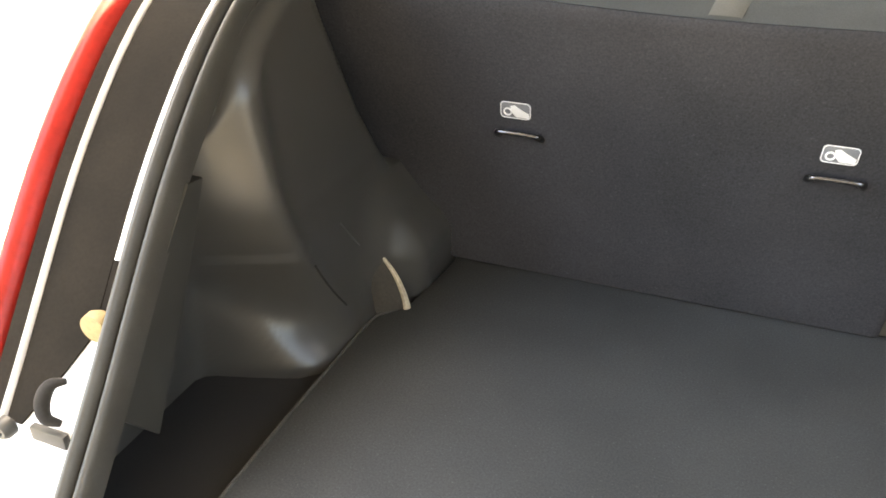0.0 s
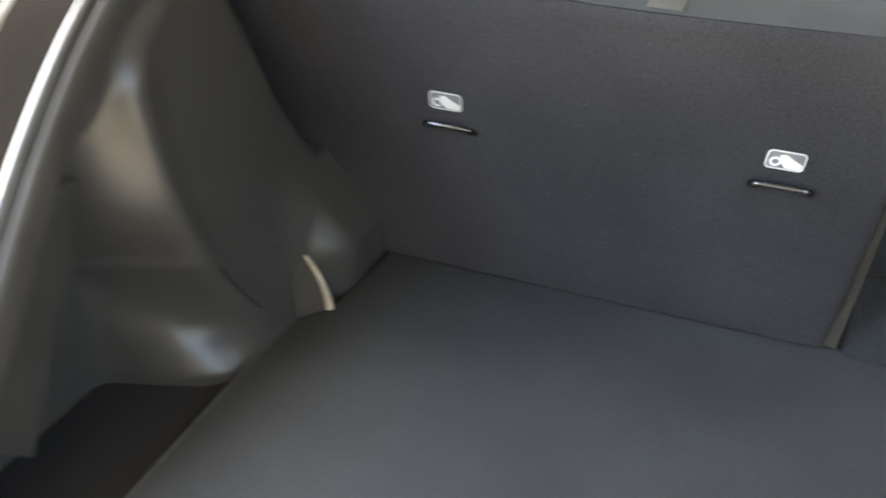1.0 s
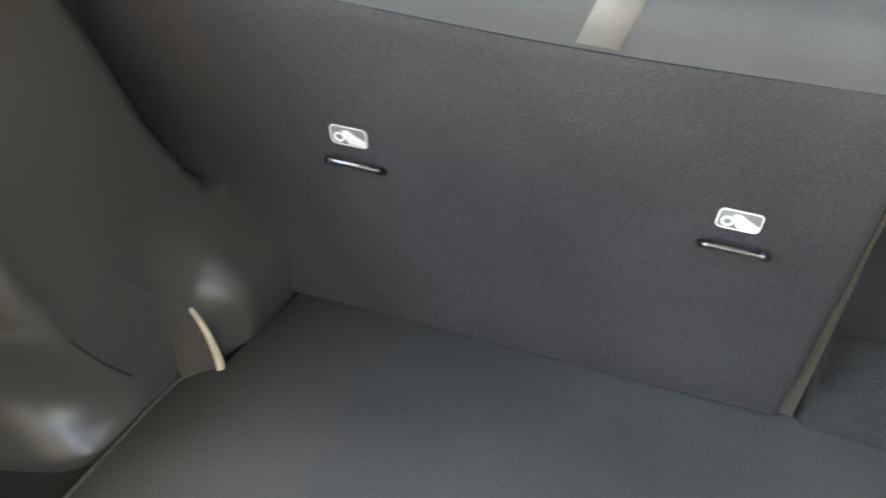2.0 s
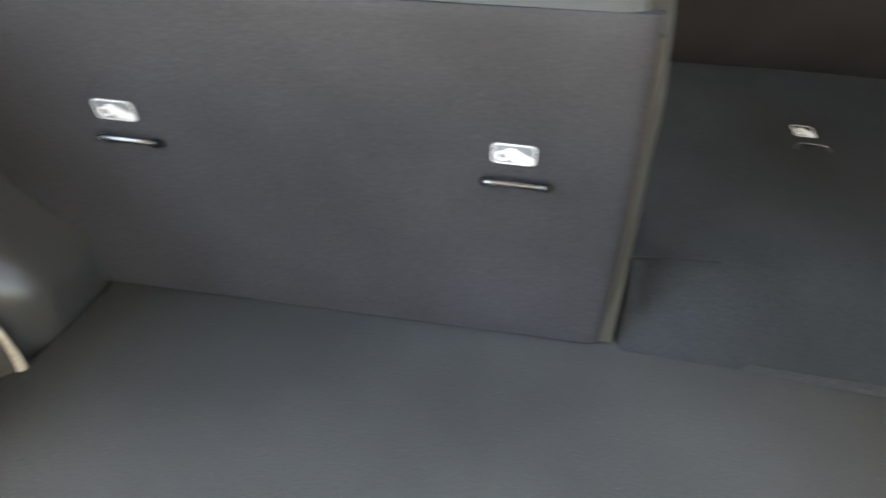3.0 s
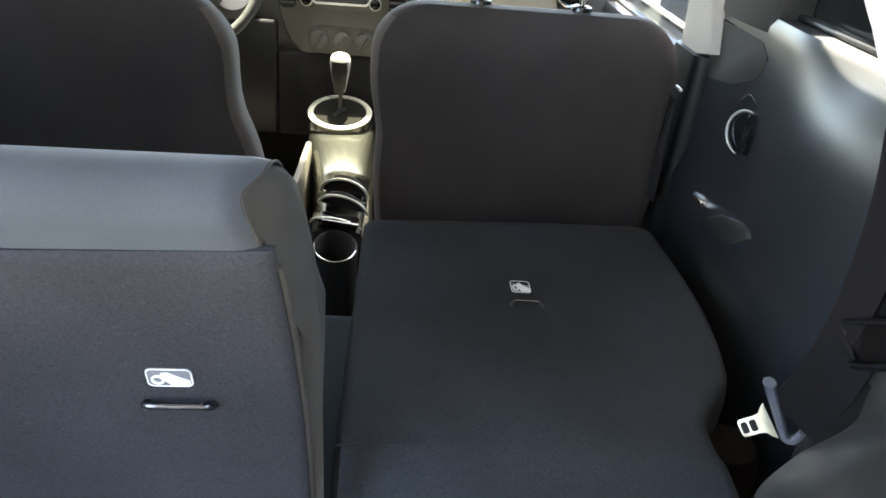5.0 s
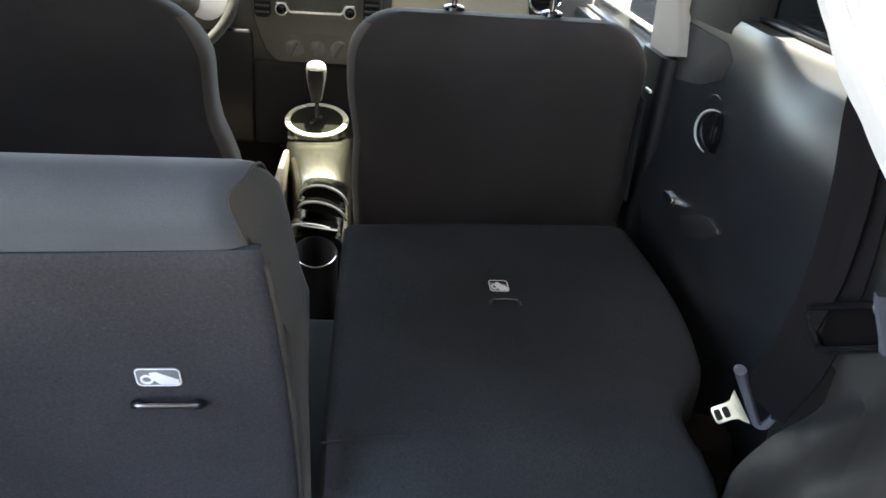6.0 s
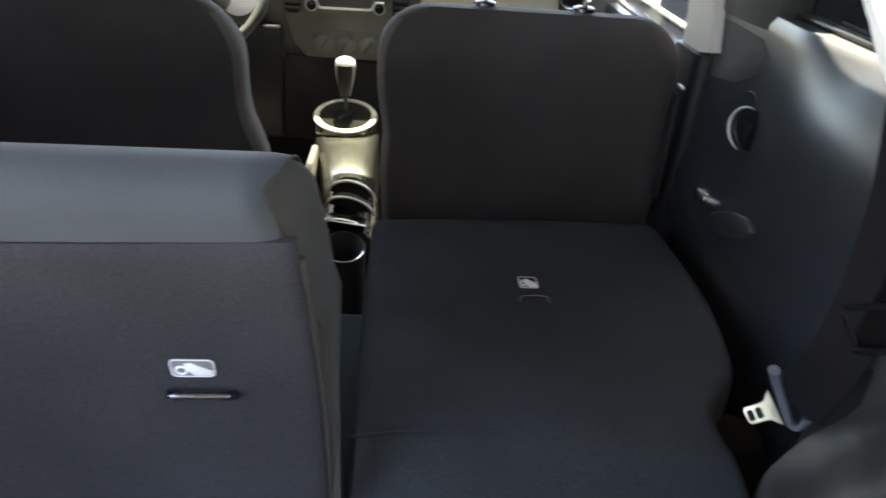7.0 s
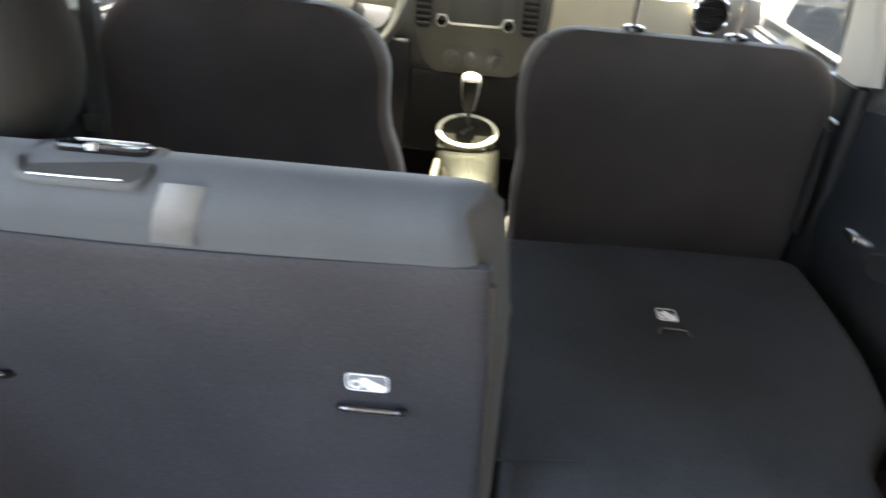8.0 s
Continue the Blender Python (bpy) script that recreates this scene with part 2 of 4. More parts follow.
def smooth_line(points, steps=8):
    """Catmull-Rom through the points."""
    pts = [Vector(p) for p in points]
    pts = [2 * pts[0] - pts[1], *pts, 2 * pts[-1] - pts[-2]]
    out = []
    for a, b, c, d in zip(pts, pts[1:], pts[2:], pts[3:]):
        for k in range(steps):
            t = k / steps
            out.append(0.5 * (2 * b + (c - a) * t + (2 * a - 5 * b + 4 * c - d) * t * t + (3 * b - a - 3 * c + d) * t ** 3))
    return out + [pts[-2]]


def tube(points, radius, sides=10, closed=False, flat=1.0, bm=None):
    """A round bar along points; radius may be a list."""
    pts = [Vector(p) for p in points]
    n = len(pts)
    rings, up = [], Vector((0.0, 0.0, 1.0))
    for i, p in enumerate(pts):
        a, b = (pts[i - 1], pts[(i + 1) % n]) if closed else (pts[max(0, i - 1)], pts[min(n - 1, i + 1)])
        way = (b - a).normalized()
        if abs(way.dot(up)) > 0.95:
            up = Vector((1.0, 0.0, 0.0))
        side = way.cross(up).normalized()
        up = side.cross(way).normalized()
        r = radius[i] if isinstance(radius, (list, tuple)) else radius
        rings.append([p + r * (math.cos(q) * side + flat * math.sin(q) * up) for q in (2 * math.pi * k / sides for k in range(sides))])
    if closed:
        return loft(rings + [rings[0]], cap=False, bm=bm)
    return loft(rings, bm=bm)


def rounded(w, h, r, steps=5):
    """Outline of a rounded rectangle about the origin, or one with a radius for each corner (++, -+, --, +-)."""
    rs = r if isinstance(r, (list, tuple)) else (r, r, r, r)
    out = []
    for (sx, sy, a0), q in zip(((1, 1, 0), (-1, 1, 90), (-1, -1, 180), (1, -1, 270)), rs):
        for k in range(steps + 1):
            a = radians(a0 + 90 * k / steps)
            out.append((sx * (w / 2 - q) + q * math.cos(a), sy * (h / 2 - q) + q * math.sin(a)))
    return out


def slab(outline, place, depth, edge=0.002, bm=None):
    """A plate: an outline of (u, v) laid out by place(u, v, d), d from 0 to depth, with a rounded outer edge."""
    cu = sum(p[0] for p in outline) / len(outline)
    cv = sum(p[1] for p in outline) / len(outline)
    size = max(max(abs(p[0] - cu), abs(p[1] - cv)) for p in outline)

    def ring(shrink, d):
        k = 1 - shrink / size
        return [place(cu + (u - cu) * k, cv + (v - cv) * k, d) for u, v in outline]
    return loft([ring(0, 0), ring(0, depth - edge), ring(edge * 0.3, depth - edge * 0.3), ring(edge, depth)], bm=bm)


def lathe(profile, at, axis="z", sides=32, bm=None):
    """Turns (radius, height) pairs about an axis through at."""
    rings = []
    for r, h in profile:
        ring = []
        for k in range(sides):
            a = 2 * math.pi * k / sides
            p = (r * math.cos(a), r * math.sin(a), h)
            if axis == "y":
                p = (p[0], h, p[1])
            elif axis == "x":
                p = (h, p[0], p[1])
            ring.append(Vector(at) + Vector(p))
        rings.append(ring)
    return loft(rings, bm=bm)


def blend(a, b, t):
    t = min(1.0, max(0.0, t))
    t = t * t * (3 - 2 * t)
    return a + (b - a) * t


# ---- the setting: ground, cargo floor, shell of the car ----
bm = bmesh.new()
bmesh.ops.create_grid(bm, x_segments=40, y_segments=40, size=400)
ground = solo("ground", bm, asphalt, "sunlit grey asphalt yard under the parked car", "ground", "structure")
ground.location.z = -0.74

SKEW = 0.037         # the seat back stands slightly askew


def floor_outline():
    left = [(-0.515, 0.47), (-0.519, 0.70), (-0.517, 0.90), (-0.512, 0.985), (-0.484, 1.02), (-0.474, 1.10), (-0.468, 1.16), (-0.468, 1.215)]
    right = [(0.60, 1.215), (0.52, 1.18), (0.519, 0.90), (0.517, 0.70), (0.515, 0.47)]
    return [*left, *right]


cargo_floor = solo("cargo_floor", slab(floor_outline(), lambda u, v, d: (u, v, d - 0.02), 0.02, 0.004), carpet,
                   "dark grey carpeted cargo floor, flat and empty", "floor", "structure")
part("carpet_edge", tube(smooth_line([(x, y, -0.0005) for x, y in floor_outline()[:5]], 5), 0.0022, 8), carpet_thread, cargo_floor, "pale overlocked carpet edge")
solo("side_ledge", box(0.527, 0.64, 0.95, 1.19, -0.02, -0.003, 0.005), carpet, "narrow grey carpeted ledge beside the cargo floor", "floor", "structure")
solo("trim_ledge", box(-0.72, -0.517, 0.46, 0.90, -0.04, -0.014, 0.004), dark_void, "dark felt-covered ledge between the cargo floor and the side trim", "trim panel", "structure")
solo("floor_pan", box(-0.78, 0.78, 0.42, 3.3, -0.49, -0.45, 0.01), dark_void, "dark carpeted floor pan of the cabin", "floor", "structure")
solo("cargo_well", box(-0.70, 0.70, 0.44, 1.28, -0.16, -0.12, 0.01), dark_void, "dark felt-lined well under the cargo floor", "floor", "structure")

# rake of the tailgate opening, seen from the side: forward as it rises
RIM = [(0.43, -0.10), (0.48, -0.02), (0.60, 0.12), (0.75, 0.30), (0.885, 0.415), (1.02, 0.466), (1.10, 0.492), (1.18, 0.530), (1.239, 0.575), (1.263, 0.632), (1.275, 0.707), (1.285, 0.821), (1.282, 0.90)]
RIM_LINE = smooth_line([(0, y, z) for y, z in RIM], 7)


def lean(z, side):
    """The opening narrows towards the roof."""
    return -0.42 * max(0.0, z - 0.545) - (0.020 - 0.05 * z if side < 0 else 0.0)


def rim_strip(x0, x1, low, high, start=0, end=None, bulge=0.0, soft=False, taper=0):
    """A moulded strip that follows the edge of the tailgate opening between two distances from the middle; soft: a round bead; taper: rings over which the strip widens inwards."""
    line = RIM_LINE[start:end]
    mid, half = (x0 + x1) / 2, (x1 - x0) / 2
    section = [(x0, low), (x0, high), (mid, high + bulge), (x1, high), (x1, low)]
    if soft:
        section = [(mid - half * math.cos(math.pi * k / 12), low + (high + bulge - low) * math.sin(math.pi * k / 12) ** 0.7) for k in range(13)]
    rings = []
    for i, p in enumerate(line):
        way = (line[min(i + 1, len(line) - 1)] - line[max(i - 1, 0)]).normalized()
        out = Vector((0, -way.z, way.y))
        shift = lean(p.z, side_now)
        part_wide = min(1.0, (i + 1) / (taper + 1))
        rings.append([(side_now * (x1 - (x1 - x) * part_wide + shift), p.y + out.y * h, p.z + out.z * h) for x, h in section])
    return loft(rings)


for side_now, name in ((-1, "left"), (1, "right")):
    jamb = thing("tailgate_jamb", "white painted tailgate opening edge with rubber weatherstrip", "car body", "tailgate opening edges", at=(side_now * 0.64, 0.45, -0.1))
    part("flange", rim_strip(0.620, 0.637, -0.02, 0.007, 18 if side_now < 0 else 0, bulge=0.003, soft=True), white_paint, jamb, "thin white painted flange")
    part("lower_channel", rim_strip(0.620 if side_now < 0 else 0.636, 0.704, -0.05, 0.002, 0, 18), white_paint, jamb, "white painted lower channel")
    # the channel is dark brown on the left, white on the right
    part("gutter", rim_strip(0.636, 0.7035, -0.05, 0.0045, 13, taper=3), dark_brown_jamb if side_now < 0 else white_paint, jamb, "drain channel of the opening")
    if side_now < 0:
        part("flange_foot", rim_strip(0.620, 0.637, -0.05, 0.004, 16, 20), dark_brown_jamb, jamb, "dark brown foot of the flange")
    part("lip", rim_strip(0.703, 0.713, -0.05, 0.007, bulge=0.003, soft=True), white_paint, jamb, "white painted body lip")
    part("gap_filler", rim_strip(0.713, 0.737, -0.06, -0.002, 11), dark_brown_jamb, jamb, "black seal beside the tail lamp")
    strip_end = None if side_now < 0 else 30
    seal = part("weatherstrip", rim_strip(0.590, 0.605, -0.01, 0.012, 0, strip_end, bulge=0.006, soft=True), rubber, jamb, "grey rubber weatherstrip")
    part("weatherstrip_bead", rim_strip(0.602, 0.620, -0.01, 0.017, 0, strip_end, bulge=0.007, soft=True), rubber, seal)
    if side_now > 0:
        part("upper_flange", rim_strip(0.600, 0.618, -0.001, 0.010, 30, bulge=0.004), white_paint, jamb, "white painted upper flange")
    panel_edge = [(0.600, 0.120), (0.648, 0.058), (0.672, 0.102), (0.708, 0.164), (0.742, 0.232), (0.766, 0.284), (0.744, 0.286), (0.675, 0.204)]
    part("scuff_panel", slab(panel_edge, lambda u, v, d: (side_now * (0.594 - d), u, v), 0.012, 0.002), scuff_dark, jamb, "smooth grey scuff panel inside the weatherstrip")
    lamp = thing("tail_lamp", "red plastic tail lamp on the white car body", "tail lamp", "tail lamps", at=(side_now * 0.74, 0.65, 0.2))
    part("red_lens", rim_strip(0.736, 0.785, -0.08, -0.002, 13, 48, bulge=0.008, soft=True), red_lamp, lamp, "glossy red lens")
    part("clear_lens", rim_strip(0.736, 0.783, -0.08, -0.003, 10, 13, bulge=0.007, soft=True), white_paint, lamp, "pale reversing lens")
    quarter = thing("quarter_panel", "white painted rear quarter of the car", "car body", "rear quarter panels", at=(side_now * 0.8, 1.0, -0.4))
    part("outer_skin", box(min(side_now * 0.80, side_now * 0.82), max(side_now * 0.80, side_now * 0.82), 0.62, 1.40, -0.45, 0.20, 0.008), white_paint, quarter)
    part("lower_corner", box(min(side_now * 0.60, side_now * 0.82), max(side_now * 0.60, side_now * 0.82), 0.36, 0.50, -0.45, 0.02, 0.012), white_paint, quarter)

sill = solo("rear_bumper", box(-0.82, 0.82, 0.30, 0.44, -0.45, -0.04, 0.02, 3), white_paint, "white painted rear bumper below the opening", "bumper", "structure")

tailgate = thing("tailgate", "white tailgate raised high over the open cargo space", "tailgate", at=(0, 1.4, 0.8))
GATE = ((0.62, 1.34, 0.985), (0.66, 1.24, 1.00), (0.74, 1.06, 1.03), (0.78, 0.78, 1.08), (0.79, 0.42, 1.14), (0.77, 0.12, 1.17))
part("panel", loft([[(x * w, y, z + dz) for x, dz in ((-1, 0.0), (-0.9, 0.03), (0.9, 0.03), (1, 0.0), (0.9, -0.03), (-0.9, -0.03))] for w, y, z in GATE]), white_paint, tailgate)
part("inner_trim", loft([[(x * w * 0.82, y, z + dz) for x, dz in ((-1, -0.034), (1, -0.034), (0.97, -0.05), (-0.97, -0.05))] for w, y, z in GATE[1:]]), scuff_plastic, tailgate, "grey inner trim")

# bump stop, hook and stud on the jamb beside the weatherstrip
stop = solo("bump_stop", lathe([(0.0, 0), (0.014, 0.001), (0.015, 0.010), (0.011, 0.017), (0.0, 0.019)], (-0.618, 0.632, 0.184), "y", 20), yellow_rubber, "yellowed rubber bump stop on the painted jamb", "bump stop")
tailgate_hook = thing("tailgate_hook", "black bent hook bolted to the white jamb", "hook", at=(-0.63, 0.62, 0.12))
part("hook_bar", tube(smooth_line([(-0.624, 0.598, 0.150), (-0.635, 0.590, 0.148), (-0.640, 0.582, 0.134), (-0.634, 0.576, 0.122), (-0.622, 0.580, 0.116)], 5), [0.003 + 0.004 * math.sin(math.pi * min(1, k / 20)) for k in range(21)]), dark_void, tailgate_hook)
part("hook_plate", box(-0.655, -0.615, 0.572, 0.580, 0.092, 0.108, 0.002), scuff_dark, tailgate_hook)
solo("jamb_stud", lathe([(0.0, 0), (0.010, 0.0), (0.010, -0.008), (0.007, -0.012), (0.004, -0.012), (0.003, -0.007), (0.0, -0.007)], (-0.662, 0.562, 0.117), "y", 18), scuff_dark, "round grey stud on the painted jamb", "stud")

ball_joint = thing("strut_ball_joint", "dark ball joint of the tailgate strut", "strut mount", at=(0.65, 1.21, 0.56))
part("ball", lathe([(0.0, -0.013), (0.009, -0.009), (0.013, 0.0), (0.009, 0.009), (0.0, 0.013)], (0.640, 1.203, 0.558), "x", 18), gloss_black, ball_joint)
part("stem", tube([(0.640, 1.203, 0.558), (0.668, 1.222, 0.562)], 0.005), black_plastic, ball_joint)
part("strut_end", tube([(0.640, 1.203, 0.558), (0.632, 1.16, 0.61), (0.622, 1.07, 0.71)], [0.009, 0.008, 0.007]), gloss_black, ball_joint)

# roof, pillars, windscreen frame, fire wall
roof = solo("roof", box(-0.76, 0.76, 1.27, 2.70, 0.925, 0.96, 0.02, 3), white_paint, "white painted car roof", "roof", "structure")
solo("ceiling", box(-0.76, 0.76, 1.28, 2.69, 0.895, 0.922, 0.01), headliner_cloth, "pale grey cloth headliner under the roof", "ceiling", "structure")


def pillar(points, width, depth):
    """An upright along points (x, y, z), with its section along y and x."""
    outline = rounded(depth, width, min(width, depth) * 0.28, 4)
    return loft([[(p[0] + u, p[1] + v, p[2]) for u, v in outline] for p in points])


for s, n in ((-1, "left"), (1, "right")):
    solo("windscreen_pillar", pillar([(s * 0.73, 2.64, 0.91), (s * 0.76, 2.97, 0.66), (s * 0.77, 3.28, 0.42)], 0.09, 0.05), beige_trim, "beige trimmed windscreen pillar", "pillar", "structure")
    b_post = thing("door_pillar", "beige upper trim over black lower trim of the door pillar", "pillar", "door pillars", "structure", at=(s * 0.75, 2.06, -0.45))
    post_rings = []
    for z, x, near, far in [(0.372, 0.768, 1.935, 2.115), (0.45, 0.766, 1.955, 2.118), (0.50, 0.763, 1.985, 2.118), (0.60, 0.757, 2.02, 2.125), (0.90, 0.73, 2.08, 2.18)]:
        post_rings.append([(s * x + u, (near + far) / 2 + v, z + (0.20 * (0.05 - v) if z < 0.40 else 0.0)) for u, v in rounded(0.072, far - near, 0.018, 4)])
    part("upper_trim", loft(post_rings), beige_trim, b_post, "pale beige pillar trim")
    part("lower_trim", pillar([(s * 0.76, 2.06, -0.45), (s * 0.762, 2.06, 0.1), (s * 0.765, 2.045, 0.385)], 0.15, 0.09), black_plastic, b_post, "black lower pillar trim")
    part("door_seal", pillar([(s * 0.772, 2.135, 0.36), (s * 0.748, 2.137, 0.465), (s * 0.735, 2.16, 0.62), (s * 0.715, 2.19, 0.90)], 0.018, 0.020), black_plastic, b_post, "black door seal")
    solo("rear_pillar", pillar([(s * 0.715, 1.28, 0.49), (s * 0.70, 1.29, 0.56), (s * 0.67, 1.315, 0.66), (s * 0.62, 1.33, 0.79), (s * 0.58, 1.335, 0.90)], 0.11, 0.06), pillar_grey, "pale grey rear pillar beside the opening", "pillar", "structure")
    solo("door_skin", box(min(s * 0.82, s * 0.84), max(s * 0.82, s * 0.84), 1.30, 3.3, -0.45, 0.37, 0.008), white_paint, "white painted outer door skin", "car body", "structure")
for s in (-1, 1):
    solo("inner_side_panel", box(min(s * 0.72, s * 0.80), max(s * 0.72, s * 0.80), 1.10, 1.34, -0.12, 0.49, 0.01), dark_void, "dark inner side panel behind the trim", "car body", "structure")
screen = solo("windscreen", loft([[(-0.72, 2.70, 0.935), (0.72, 2.70, 0.935), (0.72, 2.705, 0.941), (-0.72, 2.705, 0.941)], [(-0.76, 3.30, 0.40), (0.76, 3.30, 0.40), (0.76, 3.305, 0.406), (-0.76, 3.305, 0.406)]]), glass, "clear sloping windscreen", "window", "structure")
solo("fire_wall", box(-0.80, 0.80, 3.28, 3.34, -0.47, 0.40, 0.01), dark_void, "dark fire wall behind the dashboard", "wall", "structure")
solo("bonnet", box(-0.78, 0.78, 3.36, 4.2, 0.16, 0.30, 0.05, 3), white_paint, "white painted bonnet beyond the windscreen", "bonnet", "structure")

# ---- side trims of the cargo space ----
def rim_y(z):
    return float(np.interp(z, [p.z for p in RIM_LINE], [p.y for p in RIM_LINE]))


def trim_x(y, z, s):
    """Distance of the moulded side trim from the middle of the car."""
    spread = 0.055 if z > 0.15 else 0.02
    edge = float(np.mean(np.interp([z - spread, z - spread / 2, z, z + spread / 2, z + spread], [-0.05, 0.0, 0.037, 0.10, 0.16, 0.26, 0.34, 0.45], [0.947, 0.935, 0.917, 0.877, 0.845, 0.828, 0.836, 0.85])))
    face = blend(0.552, 0.580, (z - 0.12) / 0.28)
    toe = blend(face, 0.474 if s < 0 else 0.53, (y - 0.985) / 0.10)
    face = blend(toe, face, (z - 0.05) / 0.12)
    arch = blend(blend(0.664, 0.612, (z - 0.19) / 0.24) if s < 0 else 0.690, face, (y - (edge - 0.060)) / (0.085 if s < 0 else 0.12)) - (0.007 if s < 0 else 0.0) * math.exp(-((y - edge - 0.012) / 0.022) ** 2)
    if s < 0:
        foot = float(np.interp(y, [0.795, 0.81, 0.828, 0.846, 0.866, 0.884, 0.96], [0.664, 0.655, 0.60, 0.552, 0.530, 0.522, 0.518]))
        rise = min(1.0, max(0.0, (z - 0.002) / 0.19)) ** 0.8
        arch = min(foot, arch) * (1 - rise) + arch * rise
    ends = float(np.interp(z, [0.0, 0.09, 0.16, 0.253, 0.341, 0.398, 0.45], [1.18, 1.164, 1.13, 1.075, 1.04, 1.011, 0.99]))
    if s > 0:
        recess = blend(0.617, 0.668, (z - 0.06) / 0.11)
        arch = blend(arch, recess, (y - (ends - 0.09)) / 0.15)
        if z < 0.25:
            arch = blend(arch, 0.70, (y - 1.262 + 0.9 * max(0.0, z - 0.085)) / 0.05)
    elif z > 0.16:
        arch = blend(arch, 0.652, (y - (ends - 0.02)) / 0.07)
    return blend(0.590 if s < 0 else blend(0.575, 0.606, (z - 0.30) / 0.12), arch, (y - rim_y(z) - 0.012) / 0.05)


def side_trim(s):
    rows = []
    for z in [-0.12 + 0.00618 * k for k in range(101)]:
        y0 = rim_y(z) + 0.002
        end = 1.31 + 0.6 * (max(z, 0.36) - 0.50) if s > 0 else 1.345
        rows.append([(s * trim_x(y0 + (end - y0) * k / 150, z, s), y0 + (end - y0) * k / 150, z) for k in range(151)])
    inner = loft(rows, cap=False, closed=False)
    ring = bmesh.ops.extrude_face_region(inner, geom=list(inner.faces))
    bmesh.ops.translate(inner, verts=[v for v in ring["geom"] if isinstance(v, bmesh.types.BMVert)], vec=(s * 0.006, 0, 0))
    return inner


for s in (-1, 1):
    trim = thing("cargo_side_trim", "dark grained plastic trim moulded round the wheel arch", "trim panel", "cargo side trims", "structure", at=(s * 0.6, 1.0, -0.12))
    part("moulding", side_trim(s), trim_plastic, trim, sharp=60)
    felt = part("exposed_felt", loft([[(s * x, y, z) for x, y in row] for z, row in (
        (0.002, [(0.514, 0.988), (0.498, 1.002), (0.482, 1.016), (0.520, 1.03)]),
        (0.024, [(0.521, 0.994), (0.506, 1.007), (0.488, 1.020), (0.525, 1.03)]),
        (0.048, [(0.531, 1.004), (0.518, 1.014), (0.503, 1.025), (0.535, 1.035)]),
        (0.072, [(0.540, 1.020), (0.537, 1.026), (0.532, 1.031), (0.542, 1.036)]))]), felt_grey, trim, "dark exposed felt")
    part("felt_edge", tube(smooth_line([(s * 0.480, 1.016, 0.002), (s * 0.486, 1.019, 0.020), (s * 0.500, 1.024, 0.044), (s * 0.518, 1.029, 0.062), (s * 0.534, 1.031, 0.074)], 5), [0.0055 - 0.00018 * k for k in range(21)], 8), pale_felt, felt, "pale frayed felt edge")
    part("trim_seam", tube(smooth_line([(s * (trim_x(y, z, s) - 0.0002), y, z) for y, z in ((0.886, 0.128), (0.898, 0.104), (0.914, 0.076), (0.934, 0.046))], 4), 0.0013, 6), dark_void, trim)
    part("upper_seam", tube(smooth_line([(s * (trim_x(y, z, s) - 0.0002), y, z) for y, z in ((0.962, 0.146), (0.978, 0.122), (0.994, 0.100))], 4), 0.0011, 6), scuff_plastic, trim)



# ---- upright rear seat back ----
def rear_face(z):
    return 1.197 - 0.10 * z - 0.31 * z * z


def edge_lean(x, z, y=None):
    """The free end of the seat back: its rear edge leans in towards the top, its side is a rounded nose."""
    ramp = min(1.0, max(0.0, (x - 0.04) / 0.07))
    if y is None:
        return -0.10 * z * z * ramp
    return (-0.10 * z * z * blend(1.0, 0.0, (y - rear_face(z)) / 0.075) - 0.20 * max(0.0, y - 1.215) - 0.10 * max(0.0, z - 0.32)) * ramp


def skewed(x, y, z):
    return (x, y + SKEW * (x - 0.126), z)


def on_back(u, z, d):
    """A place on the upright seat back: across, height, distance proud of its carpet."""
    return skewed(u, rear_face(z) - 0.004 - d, z + 0.15 * d)


def seat_profile():
    rear = [(rear_face(z) + 0.002, z) for z in (0.006, 0.06, 0.12, 0.18, 0.24, 0.30, 0.36, 0.395, 0.410)]
    top = [(1.096, 0.425), (1.091, 0.443), (1.098, 0.461), (1.114, 0.4715), (1.14, 0.470), (1.17, 0.458), (1.20, 0.438), (1.222, 0.416)]
    front = [(1.245, 0.38), (1.285, 0.34), (1.305, 0.24), (1.325, 0.14), (1.335, 0.06), (1.335, 0.01), (1.27, 0.004)]
    return rear + top + front


def seat_slice(x, shrink):
    pr = seat_profile()
    cy, cz = sum(p[0] for p in pr) / len(pr), sum(p[1] for p in pr) / len(pr)
    pull, most = (0.5, 0.02) if shrink < 0.05 else (0.85, 0.09)
    ring = []
    for y, z in pr:
        inner = y + max(-shrink, min(shrink, most, (cy - y) * pull))
        drop = max(-shrink, min(shrink, (cz - z) * 0.5)) if z > 0.1 else 0.0
        ring.append(skewed(x + edge_lean(x, z, inner), inner, z + drop))
    return ring


rear_seat = thing("upright_rear_seat", "upright rear seat back, dark carpeted rear with blue-grey cloth top", "car seat", "rear seat backs", at=(-0.25, 1.26, 0))
cuts = [(-0.675, 0.03), (-0.668, 0.014), (-0.65, 0.0), (-0.61, 0.0), *[(-0.61 + 0.07 * k, 0.0) for k in range(1, 9)], (0.06, 0.0), (0.085, 0.0), (0.100, 0.003), (0.111, 0.009), (0.120, 0.020), (0.124, 0.036), (0.1300, 0.07)]
part("body", loft([seat_slice(x, k) for x, k in cuts]), side_cloth, rear_seat, "brownish dark cloth body", sharp=70)


